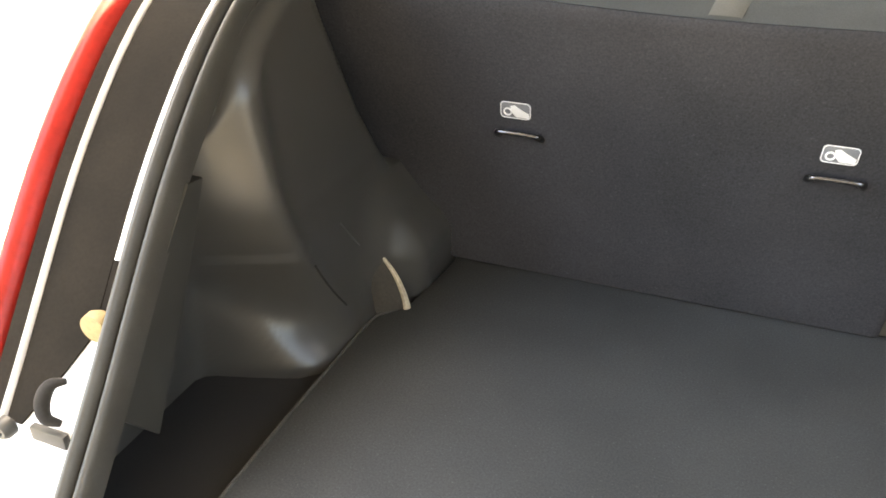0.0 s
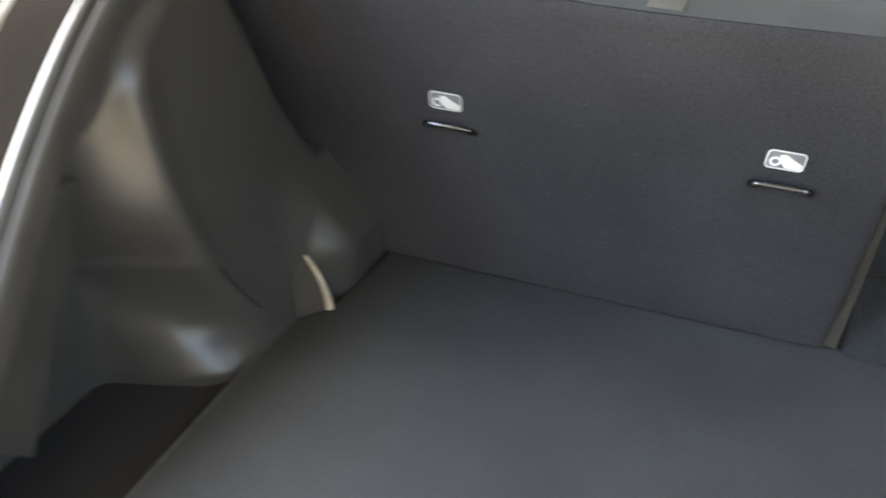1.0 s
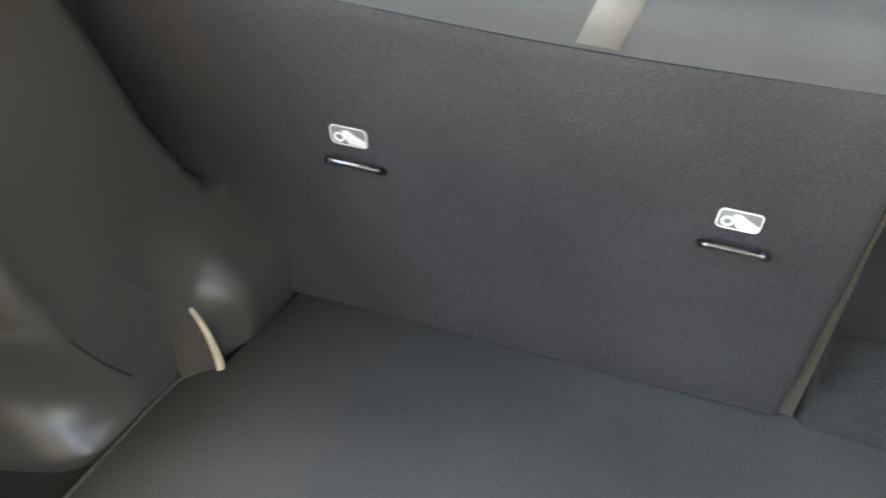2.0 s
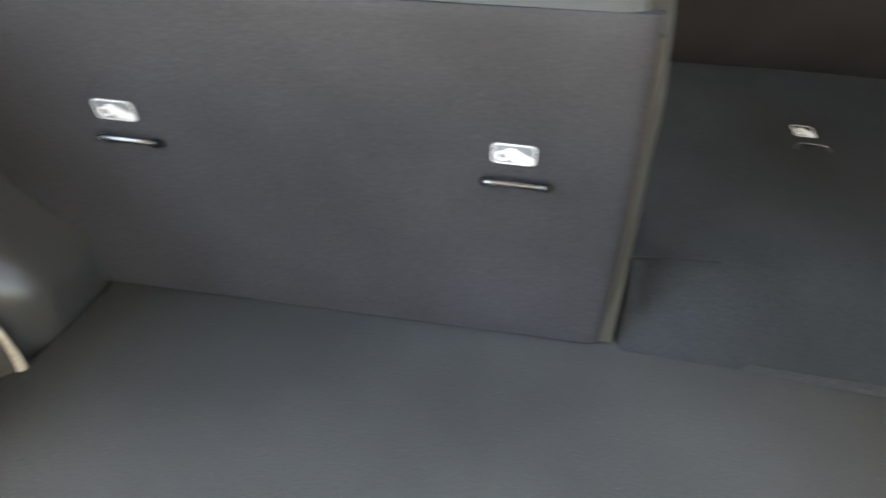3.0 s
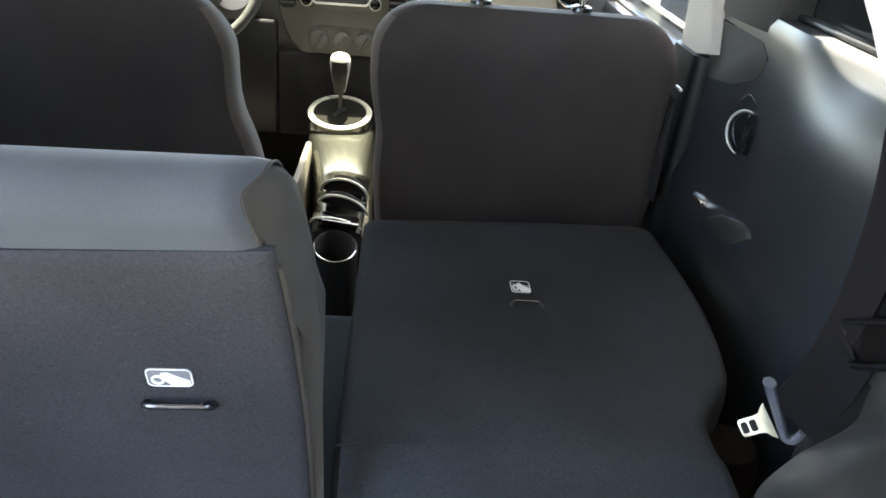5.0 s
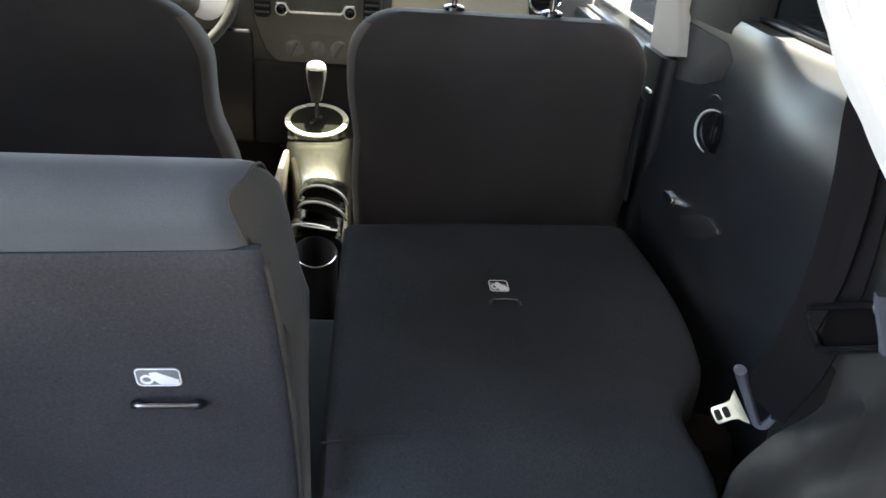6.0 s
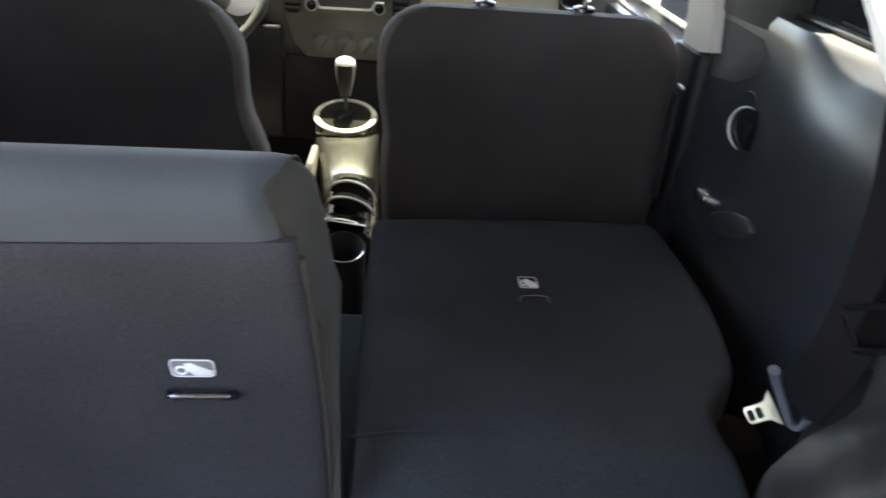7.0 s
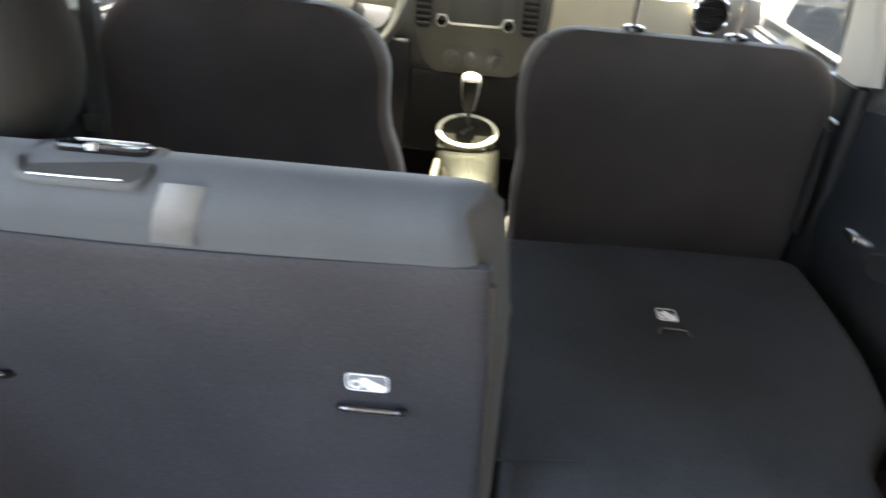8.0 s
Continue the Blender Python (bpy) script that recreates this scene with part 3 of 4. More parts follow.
def top_cover():
    """The cloth band over the top of the seat back, a little proud of the body."""
    def lifted(p, x):
        return Vector(p) + 0.0035 * Vector((0, p[1] - 1.17, p[2] - 0.36)).normalized()

    rows = [[lifted(p, x) for p in seat_slice(x, k)[7:19]] for x, k in cuts[1:-6]]
    for f in (0.25, 0.42, 0.57, 0.70, 0.80, 0.88, 0.95, 1.0):
        row = []
        for j, end in enumerate(COVER_END):
            x = 0.06 + (end - 0.06) * f
            row.append(lifted(seat_slice(x, shrink_at(x))[7 + j], x))
        rows.append(row)
    return loft(rows, cap=False, closed=False), rows[-1]


# where the cloth band stops short of the end gusset, from its rear seam over the top
COVER_END = (0.119, 0.119, 0.118, 0.116, 0.110, 0.1125, 0.108, 0.107, 0.107, 0.108, 0.109, 0.110)


def shrink_at(x):
    return float(np.interp(x, [c[0] for c in cuts], [c[1] for c in cuts]))


cover, cover_edge = top_cover()
part("top_cover", cover, seat_cloth, rear_seat, "blue-grey cloth top band", sharp=70)


def back_panel(x0, x1):
    zs = [0.003] + [0.03 * k for k in range(1, 14)] + [0.404]
    rows = []
    xs = [x0, x0 + 0.003, x0 + 0.012] + [x0 + 0.012 + (x1 - x0 - 0.024) * k / 24 for k in range(1, 24)] + [x1 - 0.012, x1 - 0.003, x1]
    for z in zs:
        rows.append([skewed(x + edge_lean(x, z), rear_face(z) - (0.005 if x0 + 0.004 < x < x1 - 0.004 else 0.002 if x0 < x < x1 else -0.004), z + 0.004 * math.sin(x * 9) * (z > 0.4)) for x in xs])
    rows.append([skewed(x + edge_lean(x, 0.41), rear_face(0.409) - 0.002, 0.4095 + 0.004 * math.sin(x * 9)) for x in xs])
    rows.append([skewed(x + edge_lean(x, 0.41), rear_face(0.409) + 0.006, 0.411 + 0.004 * math.sin(x * 9)) for x in xs])
    return loft(rows, cap=False, closed=False)


part("carpet_panel", back_panel(-0.665, 0.118), back_carpet, rear_seat, "dark grey carpeted back panel", sharp=60)
part("gusset_piping", tube(smooth_line(cover_edge[:9], 4), 0.0014, 8), side_cloth, rear_seat, "brown piping at the end gusset")
part("edge_binding", tube([skewed(0.1195 + edge_lean(0.12, z), rear_face(z) + 0.004, z) for z in [0.004 + 0.039 * k for k in range(11)]], 0.0032, 10), felt_grey, rear_seat, "dark edge binding")
tag_rows = []
for x in (-0.157, -0.155, -0.125, -0.123):
    rise = 0.004 if x in (-0.157, -0.123) else 0.0062
    tag_rows.append([Vector(skewed(x + slant, y, z)) + rise * Vector((0, y - 1.17, z - 0.36)).normalized() for slant, (y, z) in zip((-0.010, -0.005, 0.001, 0.006), [(rear_face(0.408), 0.408)] + seat_profile()[9:12])])
part("cloth_tag", loft(tag_rows, cap=False, closed=False), tag_cloth, rear_seat, "pale woven tag", sharp=70)


def bezel_place(u, v, d):
    """On the rounded top of the seat back, tipped up and back."""
    return skewed(-0.212 + u, 1.119 + 0.98 * v - 0.15 * d, 0.4728 + 0.06 * v - 15.0 * min(0.0, v + 0.004) ** 2 - 0.25 * max(0.0, v - 0.005) + 0.98 * d)


bezel = part("release_bezel", slab(rounded(0.104, 0.064, 0.014), bezel_place, 0.0045, 0.003), bezel_plastic, rear_seat, "grey seat release bezel")
lever = part("release_lever", slab(rounded(0.074, 0.024, 0.008), lambda u, v, d: bezel_place(u + 0.004, v + 0.012, d + 0.001), 0.007, 0.003), gloss_black, bezel, "glossy black release lever")
part("bezel_edge", tube(smooth_line([bezel_place(u, v, 0.0065) for u, v in ((-0.036, -0.0305), (0.0, -0.0305), (0.034, -0.0300))], 4), 0.0008, 6), satin_chrome, bezel, "thin bright edge")
part("lever_edge", tube([bezel_place(u + 0.004, 0.023, 0.0078) for u in (-0.028, 0.0, 0.028)], 0.0008, 6), satin_chrome, lever, "bright lever edge")
part("lever_catch", slab(rounded(0.008, 0.006, 0.002), lambda u, v, d: bezel_place(u - 0.002, v + 0.002, d + 0.004), 0.005, 0.001), satin_chrome, lever, "small bright catch")


def tether_anchor(place, label, thick=1.0):
    """A child seat tether bar under a printed plate; place(u, v, d): across, up, proud."""
    base = place(0, 0, 0)
    anchor = thing("tether_anchor", label, "seat anchor", "tether anchors", at=base)
    pl = part("label_plate", slab(rounded(0.040, 0.024, 0.005), lambda u, v, d: place(u - 0.007, v + 0.040, d), 0.0025, 0.001), label_plate, anchor, "small grey plate with a white printed symbol")
    part("plate_rim", tube([place(u - 0.007, v + 0.040, 0.0026) for u, v in rounded(0.038, 0.022, 0.005)], 0.0006, 6, closed=True), label_white, pl)
    part("symbol_ring", tube([place(-0.017 + 0.0048 * math.cos(q), 0.0375 + 0.0048 * math.sin(q), 0.003) for q in [k * math.pi / 8 for k in range(16)]], 0.0012, 6, closed=True), label_white, pl)
    part("symbol_wedge", slab([(-0.014, 0.046), (-0.008, 0.0475), (-0.001, 0.043), (0.0105, 0.037), (0.0105, 0.0305), (-0.006, 0.0305), (-0.011, 0.036)], lambda u, v, d: place(u, v, d + 0.0024), 0.001, 0.0003), label_white, pl)
    part("bracket", slab(rounded(0.066, 0.010, 0.004), lambda u, v, d: place(u - 0.003, v + 0.004, d - 0.0015), 0.0025, 0.001), dark_void, anchor, "dark bracket slot")
    part("bar", tube(smooth_line([place(-0.032, 0.003, -0.002), place(-0.031, 0.006, 0.008), place(-0.025, 0.008, 0.011), place(-0.003, 0.0085, 0.012), place(0.019, 0.008, 0.011), place(0.025, 0.006, 0.008), place(0.026, 0.003, -0.002)], 5), 0.0033 * thick, 10), bar_steel, anchor, "dark steel bar")
    for u in (-0.0265, 0.0265):
        part("bar_sleeve", tube([place(u * 1.12 - 0.003, 0.002, -0.002), place(u * 1.06 - 0.003, 0.005, 0.007), place(u * 0.90 - 0.003, 0.0075, 0.0105)], [0.0050 * thick, 0.0048 * thick, 0.0039 * thick], 10), black_plastic, anchor, "black bar end")
    return anchor


tether_anchor(lambda u, v, d: on_back(-0.370 + u, 0.223 + v, d), "black tether bar and printed plate on the seat back")
tether_anchor(lambda u, v, d: on_back(0.008 + u, 0.222 + v, d), "black tether bar and printed plate on the seat back")


# ---- folded rear seat back ----
def fold_right(y):
    return np.interp(y, [1.19, 1.215, 1.24, 1.27, 1.30, 1.335, 1.37, 1.41, 1.50, 1.60, 1.72, 1.82, 1.85, 1.862, 1.867], [0.616, 0.616, 0.610, 0.595, 0.587, 0.596, 0.622, 0.654, 0.672, 0.682, 0.677, 0.668, 0.662, 0.652, 0.640])


def fold_top(y):
    return np.interp(y, [1.19, 1.205, 1.23, 1.26, 1.29, 1.32, 1.60, 1.82, 1.85, 1.87], [0.001, 0.012, 0.048, 0.076, 0.086, 0.088, 0.088, 0.092, 0.086, 0.070])


def hollow(x, y):
    """The hinge hollow beside the foot of the upright seat back."""
    return 0.030 * math.exp(-((x - 0.15) / 0.045) ** 2 - ((y - 1.247) / 0.024) ** 2)


def folded_skin():
    rows = []
    for y in [1.19, 1.20, 1.21, 1.22, 1.23, 1.24, 1.25, 1.26, 1.27, 1.28, 1.29, 1.31, 1.33, 1.345, 1.36, 1.38, 1.40, 1.43, 1.47, 1.52, 1.58, 1.64, 1.70, 1.75, 1.79, 1.82, 1.84, 1.855, 1.867]:
        a, b, h = 0.134, float(fold_right(y)), float(fold_top(y))
        row = [(a, y, -0.06), (a - 0.001, y, h - 0.03), (a + 0.002, y, h - 0.009), (a + 0.008, y, h - 0.002)]
        row += [(x, y, h + 0.004 * math.sin(math.pi * (x - a) / (b - a)) - hollow(x, y)) for x in [a + 0.02 + (b - a - 0.04) * (k / 20) ** 1.4 for k in range(21)]]
        row += [(b - 0.008, y, h - 0.003), (b - 0.002, y, h - 0.012), (b, y, h - 0.035), (b - 0.002, y, -0.06)]
        rows.append([(x, yy + 0.07 * (x - 0.30) * blend(0.0, 1.0, (yy - 1.60) / 0.24), z) for x, yy, z in row])
    return loft(rows)


folded_seat = thing("folded_rear_seat", "rear seat back folded flat, dark carpeted back facing up", "car seat", "rear seat backs", at=(0.4, 1.5, -0.06))
# shade inside the cabin is put into this darker carpet colour
part("carpet_panel", folded_skin(), shaded_fold_carpet, folded_seat, "dark carpeted back", sharp=60)
part("hinge_crease", tube(smooth_line([(0.136, 1.262, 0.079), (0.17, 1.266, 0.082), (0.205, 1.269, 0.0845), (0.238, 1.270, 0.085)], 4), 0.0018, 6), shaded_fold_carpet, folded_seat)
part("hinge_flap", slab([(0.27, 1.185), (0.30, 1.205), (0.50, 1.197), (0.585, 1.185), (0.585, 1.165), (0.48, 1.178), (0.30, 1.187)], lambda u, v, d: (u, v, d + 0.0005), 0.006, 0.002), carpet, folded_seat, "folded carpet flap edge")
tether_anchor(lambda u, v, d: (0.395 + u * 0.78, 1.557 + v * 1.5, 0.0915 + d * 0.4), "black tether bar and printed plate on the folded seat back", 0.45)

bench = thing("rear_seat_cushion", "dark cloth rear bench cushion under the seat backs", "car seat", at=(0, 1.55, -0.45))
part("cushion", box(-0.66, 0.66, 1.24, 1.78, -0.30, -0.065, 0.04, 4), bench_cloth, bench)
part("plinth", box(-0.64, 0.64, 1.22, 1.72, -0.45, -0.29, 0.01), dark_void, bench, "dark plinth")


def headrest(parent, cx, cy, cz, w, h, t, posts, mat, keep=0.82, power=3.2):
    """A cushion on two posts."""
    rings = []
    for k in range(13):
        q = -1 + 2 * k / 12
        f = max(0.12, (1 - abs(q) ** power)) ** 0.5
        rings.append([(cx + u, cy + v + 0.02 * q * q, cz + q * h / 2) for u, v in rounded(w * (keep + (1 - keep) * f), t * f, min(t * f * 0.48, 0.05), 5)])
    rest = part("headrest", loft(rings), mat, parent, "padded headrest", sharp=70)
    for dx in (-0.09, 0.09):
        part("post", tube([(cx + dx, cy + 0.01, posts), (cx + dx, cy, cz)], 0.0055), chrome, rest, "steel post")
        part("post_guide", lathe([(0.0, 0), (0.020, 0.0), (0.019, 0.006), (0.012, 0.009), (0.0, 0.009)], (cx + dx, cy + 0.01, posts + 0.012), "z", 18), gloss_black, rest, "black post guide")


headrest(rear_seat, -0.402, 1.165, 0.525, 0.30, 0.17, 0.11, 0.445, rest_cloth, 0.45, 2.2)


# ---- front seats ----
def front_seat(cx, lift, flare_left, flare_right, label, r=0.070, inner=None):
    """Seat back with soft bolsters, cushion and headrest, seen from behind."""
    seat = thing("front_seat", label, "car seat", "front seats", at=(cx, 2.1, -0.45))
    rings, flanks, side_in = [], [], (1 if cx < 0 else -1)
    top = 0.445
    heights = [-0.28 + (top - r + 0.28) * k / 16 for k in range(17)] + [top - r + r * math.sin(radians(a)) for a in (12, 24, 36, 48, 58, 67, 75, 82, 87)]
    for z in heights:
        q = max(0.0, (z - top + r) / r)
        w = np.interp(z, [-0.28, 0.0, 0.10, 0.20, 0.30, 0.38], [0.50, 0.555, 0.565, 0.545, 0.560, 0.555]) - 2 * (r - math.sqrt(max(0.0, r * r - (q * r) ** 2)))
        t = 0.13 - 0.085 * q ** 3
        y = 2.072 - 0.10 * (z - 0.0) / 0.46 + 0.01 * q
        row = []
        outline = rounded(w, t, min(0.05, t * 0.45), 6)
        for u, v in outline:
            dish = 0.014 * (1 - min(1.0, (abs(u) / (w / 2)) ** 4)) if v < 0 else 0.0
            side = (flare_left if u < 0 else flare_right) * float(np.interp(z, [0.0, 0.10, 0.18, 0.30, 0.38], [1.2, 1.1, 0.75, 0.02, 0.0])) * min(1.0, abs(u) / (w / 2)) ** 2
            if inner and u > 0:
                side = (float(np.interp(z, *inner)) - cx - 0.2775) * (u / (w / 2)) ** 2
            row.append((cx + u + side, y + v + dish, z))
        rings.append(row)
        if q < 0.8:
            flank = sorted((k for k in range(len(outline)) if side_in * outline[k][0] > w / 2 - 0.02 and outline[k][1] < 0.03), key=lambda k: outline[k][1])
            flanks.append([(row[k][0] + side_in * 0.0012, row[k][1] - 0.0012, row[k][2]) for k in flank])
    back = part("backrest", loft(rings), front_cloth, seat, sharp=70)
    # painted bright rim on the flank facing the middle of the car
    part("bolster", loft(flanks, cap=False, closed=False), lit_flank_cloth, back, "inner flank cloth, edge light painted as lighter brown", sharp=70)
    part("cushion", box(cx - 0.26, cx + 0.26, 2.08, 2.56, -0.30, -0.16, 0.04, 4), front_cloth, seat)
    part("base", box(cx - 0.22, cx + 0.22, 2.10, 2.50, -0.45, -0.29, 0.01), black_plastic, seat)
    headrest(seat, cx, 1.985, lift, 0.27, 0.20, 0.10, 0.436, front_cloth)
    return seat


DRIVER_EDGE = ([-0.28, 0.0, 0.10, 0.14, 0.165, 0.19, 0.225, 0.255, 0.30, 0.345, 0.40], [-0.13, -0.088, -0.086, -0.090, -0.094, -0.102, -0.109, -0.116, -0.117, -0.114, -0.112])
driver = front_seat(-0.39, 0.545, -0.02, 0.036, "black cloth driver seat with its headrest lowered", 0.125, DRIVER_EDGE)
passenger = front_seat(0.410, 0.66, 0.012, 0.020, "black cloth passenger seat with its headrest raised on posts", 0.088)
part("recline_lever", box(0.696, 0.702, 1.955, 1.985, 0.324, 0.330, 0.002), satin_chrome, passenger, "bright recline lever tip")
part("side_cover", box(0.690, 0.697, 1.96, 2.05, 0.10, 0.31, 0.003), dark_void, passenger)

# ---- centre console ----
console = thing("centre_console", "satin silver centre console with cup holder and gear selector", "console", at=(0.03, 2.3, -0.45))
sections = [(1.99, 0.030, -0.16), (2.00, 0.048, -0.125), (2.03, 0.058, -0.108), (2.10, 0.062, -0.100), (2.18, 0.062, -0.094), (2.26, 0.062, -0.086), (2.34, 0.062, -0.070), (2.42, 0.064, -0.044), (2.50, 0.070, -0.030), (2.58, 0.080, -0.026), (2.64, 0.088, -0.020), (2.72, 0.092, -0.004), (2.80, 0.088, 0.018), (2.88, 0.080, 0.030)]
rings = []
for y, w, z in sections:
    CX = float(np.interp(y, [2.35, 2.64], [0.057, 0.026]))
    row = [(CX - w - 0.012, y, -0.45), (CX - w - 0.006, y, z - 0.10), (CX - w, y, z - 0.03)]
    row += [(CX + w * math.sin(q), y, z - 0.030 + 0.030 * math.cos(q) ** 0.7 if math.cos(q) > 0 else z - 0.03) for q in [radians(-80 + 16 * k) for k in range(11)]]
    row += [(CX + w, y, z - 0.03), (CX + w + 0.006, y, z - 0.10), (CX + w + 0.012, y, -0.45)]
    rings.append(row)
part("console_body", loft(rings[4:]), silver_trim, console, "satin silver shell", sharp=60)


def disc_ring(cx, cy, cz, r, thick, tip, flat=0.6):
    """A hoop whose far side is tipped up by some degrees."""
    return tube([(cx + r * math.cos(q), cy + r * math.sin(q) * math.cos(radians(tip)), cz + r * math.sin(q) * math.sin(radians(tip))) for q in [k * math.pi / 16 for k in range(32)]], thick, 8, closed=True, flat=flat)


def disc(cx, cy, cz, r, tip, depth):
    return slab([(r * math.cos(q), r * math.sin(q)) for q in [k * math.pi / 16 for k in range(32)]],
                lambda u, v, d: (cx + u, cy + v * math.cos(radians(tip)) - d * math.sin(radians(tip)), cz + v * math.sin(radians(tip)) + d * math.cos(radians(tip))), depth, 0.002)


part("selector_drum", disc(0.018, 2.712, -0.028, 0.090, 14, 0.040), silver_trim, console, "silver drum round the selector")
part("selector_bezel", disc_ring(0.018, 2.703, 0.012, 0.082, 0.009, 14), satin_silver, console, "bright oval selector bezel")
plate = part("selector_plate", disc(0.018, 2.703, 0.006, 0.076, 14, 0.008), selector_black, console, "dark selector plate")
part("gate_slot", slab([(-0.02, -0.008), (-0.012, -0.012), (0.0, -0.002), (0.014, 0.002), (0.014, 0.012), (-0.004, 0.008)], lambda u, v, d: (0.018 + u, 2.70 + 2 * v, 0.0135 + 0.5 * v + d), 0.002, 0.0005), black_plastic, plate)
selector = part("selector_shaft", tube([(0.018, 2.72, 0.01), (0.016, 2.715, 0.11)], 0.006), black_plastic, console, "black selector shaft")
knob_rings = []
for z, w, t in [(0.070, 0.030, 0.030), (0.085, 0.036, 0.036), (0.105, 0.044, 0.044), (0.130, 0.053, 0.050), (0.152, 0.057, 0.052), (0.166, 0.053, 0.048), (0.174, 0.042, 0.036), (0.178, 0.024, 0.02)]:
    knob_rings.append([(0.016 + u, 2.712 + v, z) for u, v in rounded(w, t, w * 0.42, 4)])
part("selector_knob", loft(knob_rings), satin_chrome, selector, "chrome capped knob", sharp=60)
part("knob_grip", loft([[(0.016 + u, 2.708 + v, z) for u, v in rounded(w, t, w * 0.3, 4)] for z, w, t in [(0.071, 0.026, 0.046), (0.10, 0.036, 0.056), (0.135, 0.044, 0.064), (0.160, 0.042, 0.062)]]), black_plastic, selector, "black leather grip", sharp=60)


def arch(cx, y, low, high, w, skew, bend=1.0):
    """A low arch across the console; one end lies further back."""
    return [(cx + w * math.cos(q), y - skew * math.cos(q), low + (high - low) * math.sin(q) ** bend) for q in [math.pi * k / 16 for k in range(17)]]


for cx, y, low, high, w, skew, reach in [(0.064, 2.305, -0.064, -0.024, 0.058, 0.018, 0.11), (0.066, 2.232, -0.068, -0.036, 0.058, 0.026, 0.055), (0.052, 2.190, -0.092, -0.074, 0.058, 0.014, 0.05)]:
    front, rear = arch(cx, y, low, high, w, skew), arch(cx, y + reach, low, low + (high - low) * 0.45, w * 0.98, skew)
    part("hood", loft([front, [tuple((Vector(a) + Vector(b)) / 2 + Vector((0, 0, 0.003))) for a, b in zip(front, rear)], rear], cap=False, closed=False), silver_trim, console, "silver hood over a tray slot", sharp=70)
    part("slot", slab([(w * 0.94 * math.cos(q), (high - low) * math.sin(q)) for q in [math.pi * k / 16 for k in range(17)]], lambda u, v, d: (cx + u, y - skew * u / w + 0.014 + 0.02 * v / 0.04 - d, low + v * 0.96), 0.004, 0.001), dark_void, console, "dark tray slot")
    part("hood_rim", tube(front, 0.0035, 8), satin_silver, console, "bright rounded hood edge")
part("tray", slab(rounded(0.092, 0.040, 0.010), lambda u, v, d: (0.062 + u, 2.196 + v - 0.3 * u, -0.080 + 0.12 * v + d), 0.006, 0.002), gloss_black, console, "glossy dark coin tray")


def cup_ring(grow, z):
    return [(0.061 + (0.046 + grow) * math.cos(q), 2.104 + (0.068 + grow) * math.sin(q) - 0.006 * math.cos(q), z + 0.0035 * math.sin(q)) for q in [k * math.pi / 16 for k in range(32)]]


part("side_skirt", box(-0.060, -0.044, 2.24, 2.56, -0.30, -0.026, 0.006), skirt_plastic, console, "pale beige side skirt")
cup = part("cup_holder", loft([cup_ring(0.004, -0.45), cup_ring(0.004, -0.101), cup_ring(0.002, -0.098), cup_ring(-0.002, -0.100), cup_ring(-0.010, -0.19)]), dark_void, console, "deep black cup holder", sharp=60)
part("cup_rim", tube(cup_ring(0.001, -0.097)[16:], 0.0014, 8), chrome, cup, "bright thin rim")

# ---- dashboard ----
dash = thing("dashboard", "dark dashboard with radio, vents and silver glove box panel", "dashboard", at=(0, 2.9, 0.1))
top_rows = []
for x in [-0.80 + 0.1 * k for k in range(17)]:
    top_rows.append([(x, 2.86, -0.10), (x, 2.84, 0.10), (x, 2.845, 0.25), (x, 2.84, 0.36), (x, 2.86, 0.42), (x, 2.93, 0.445), (x, 3.10, 0.44), (x, 3.27, 0.41), (x, 3.27, -0.10)])
part("dash_body", loft(top_rows), dash_plastic, dash, sharp=50)
for x0, x1 in ((-0.80, -0.17), (0.19, 0.80)):
    part("knee_panel", box(x0, x1, 2.80, 2.838, -0.10, 0.235, 0.012, 3), black_plastic, dash, "black lower dash panel")
part("tunnel_panel", box(-0.172, 0.192, 2.80, 2.838, -0.10, 0.150, 0.012, 3), dark_void, dash, "black panel under the centre stack")
stack_outline = [(-0.175, 0.42), (-0.172, 0.33), (-0.160, 0.25), (-0.135, 0.18), (-0.10, 0.145), (-0.05, 0.128), (0.012, 0.124), (0.074, 0.128), (0.124, 0.145), (0.159, 0.18), (0.184, 0.25), (0.196, 0.33), (0.199, 0.42)]
part("radio_surround", slab(stack_outline, lambda u, v, d: (u, 2.842 - d, v), 0.034, 0.012), stack_plastic, dash, "dark shield-shaped centre stack")
part("stack_seam", tube(smooth_line([(u * 1.0, 2.818, v) for u, v in stack_outline], 3), 0.0025, 6), scuff_plastic, dash)
radio = part("radio", slab(rounded(0.225, 0.16, 0.012), lambda u, v, d: (0.008 + u, 2.812 - d, 0.355 + v), 0.012, 0.003), stack_plastic, dash, "radio with a dark screen")
part("screen", slab(rounded(0.15, 0.11, 0.005), lambda u, v, d: (0.008 + u, 2.801 - d, 0.355 + v), 0.003, 0.001), screen_glass, radio)
part("radio_trim", tube([(-0.100, 2.799, 0.312), (-0.076, 2.798, 0.312), (-0.068, 2.797, 0.296), (-0.062, 2.797, 0.291), (0.078, 2.797, 0.292), (0.084, 2.797, 0.297), (0.092, 2.798, 0.313), (0.116, 2.799, 0.313)], 0.0036, 8), satin_chrome, radio, "bright trim line")
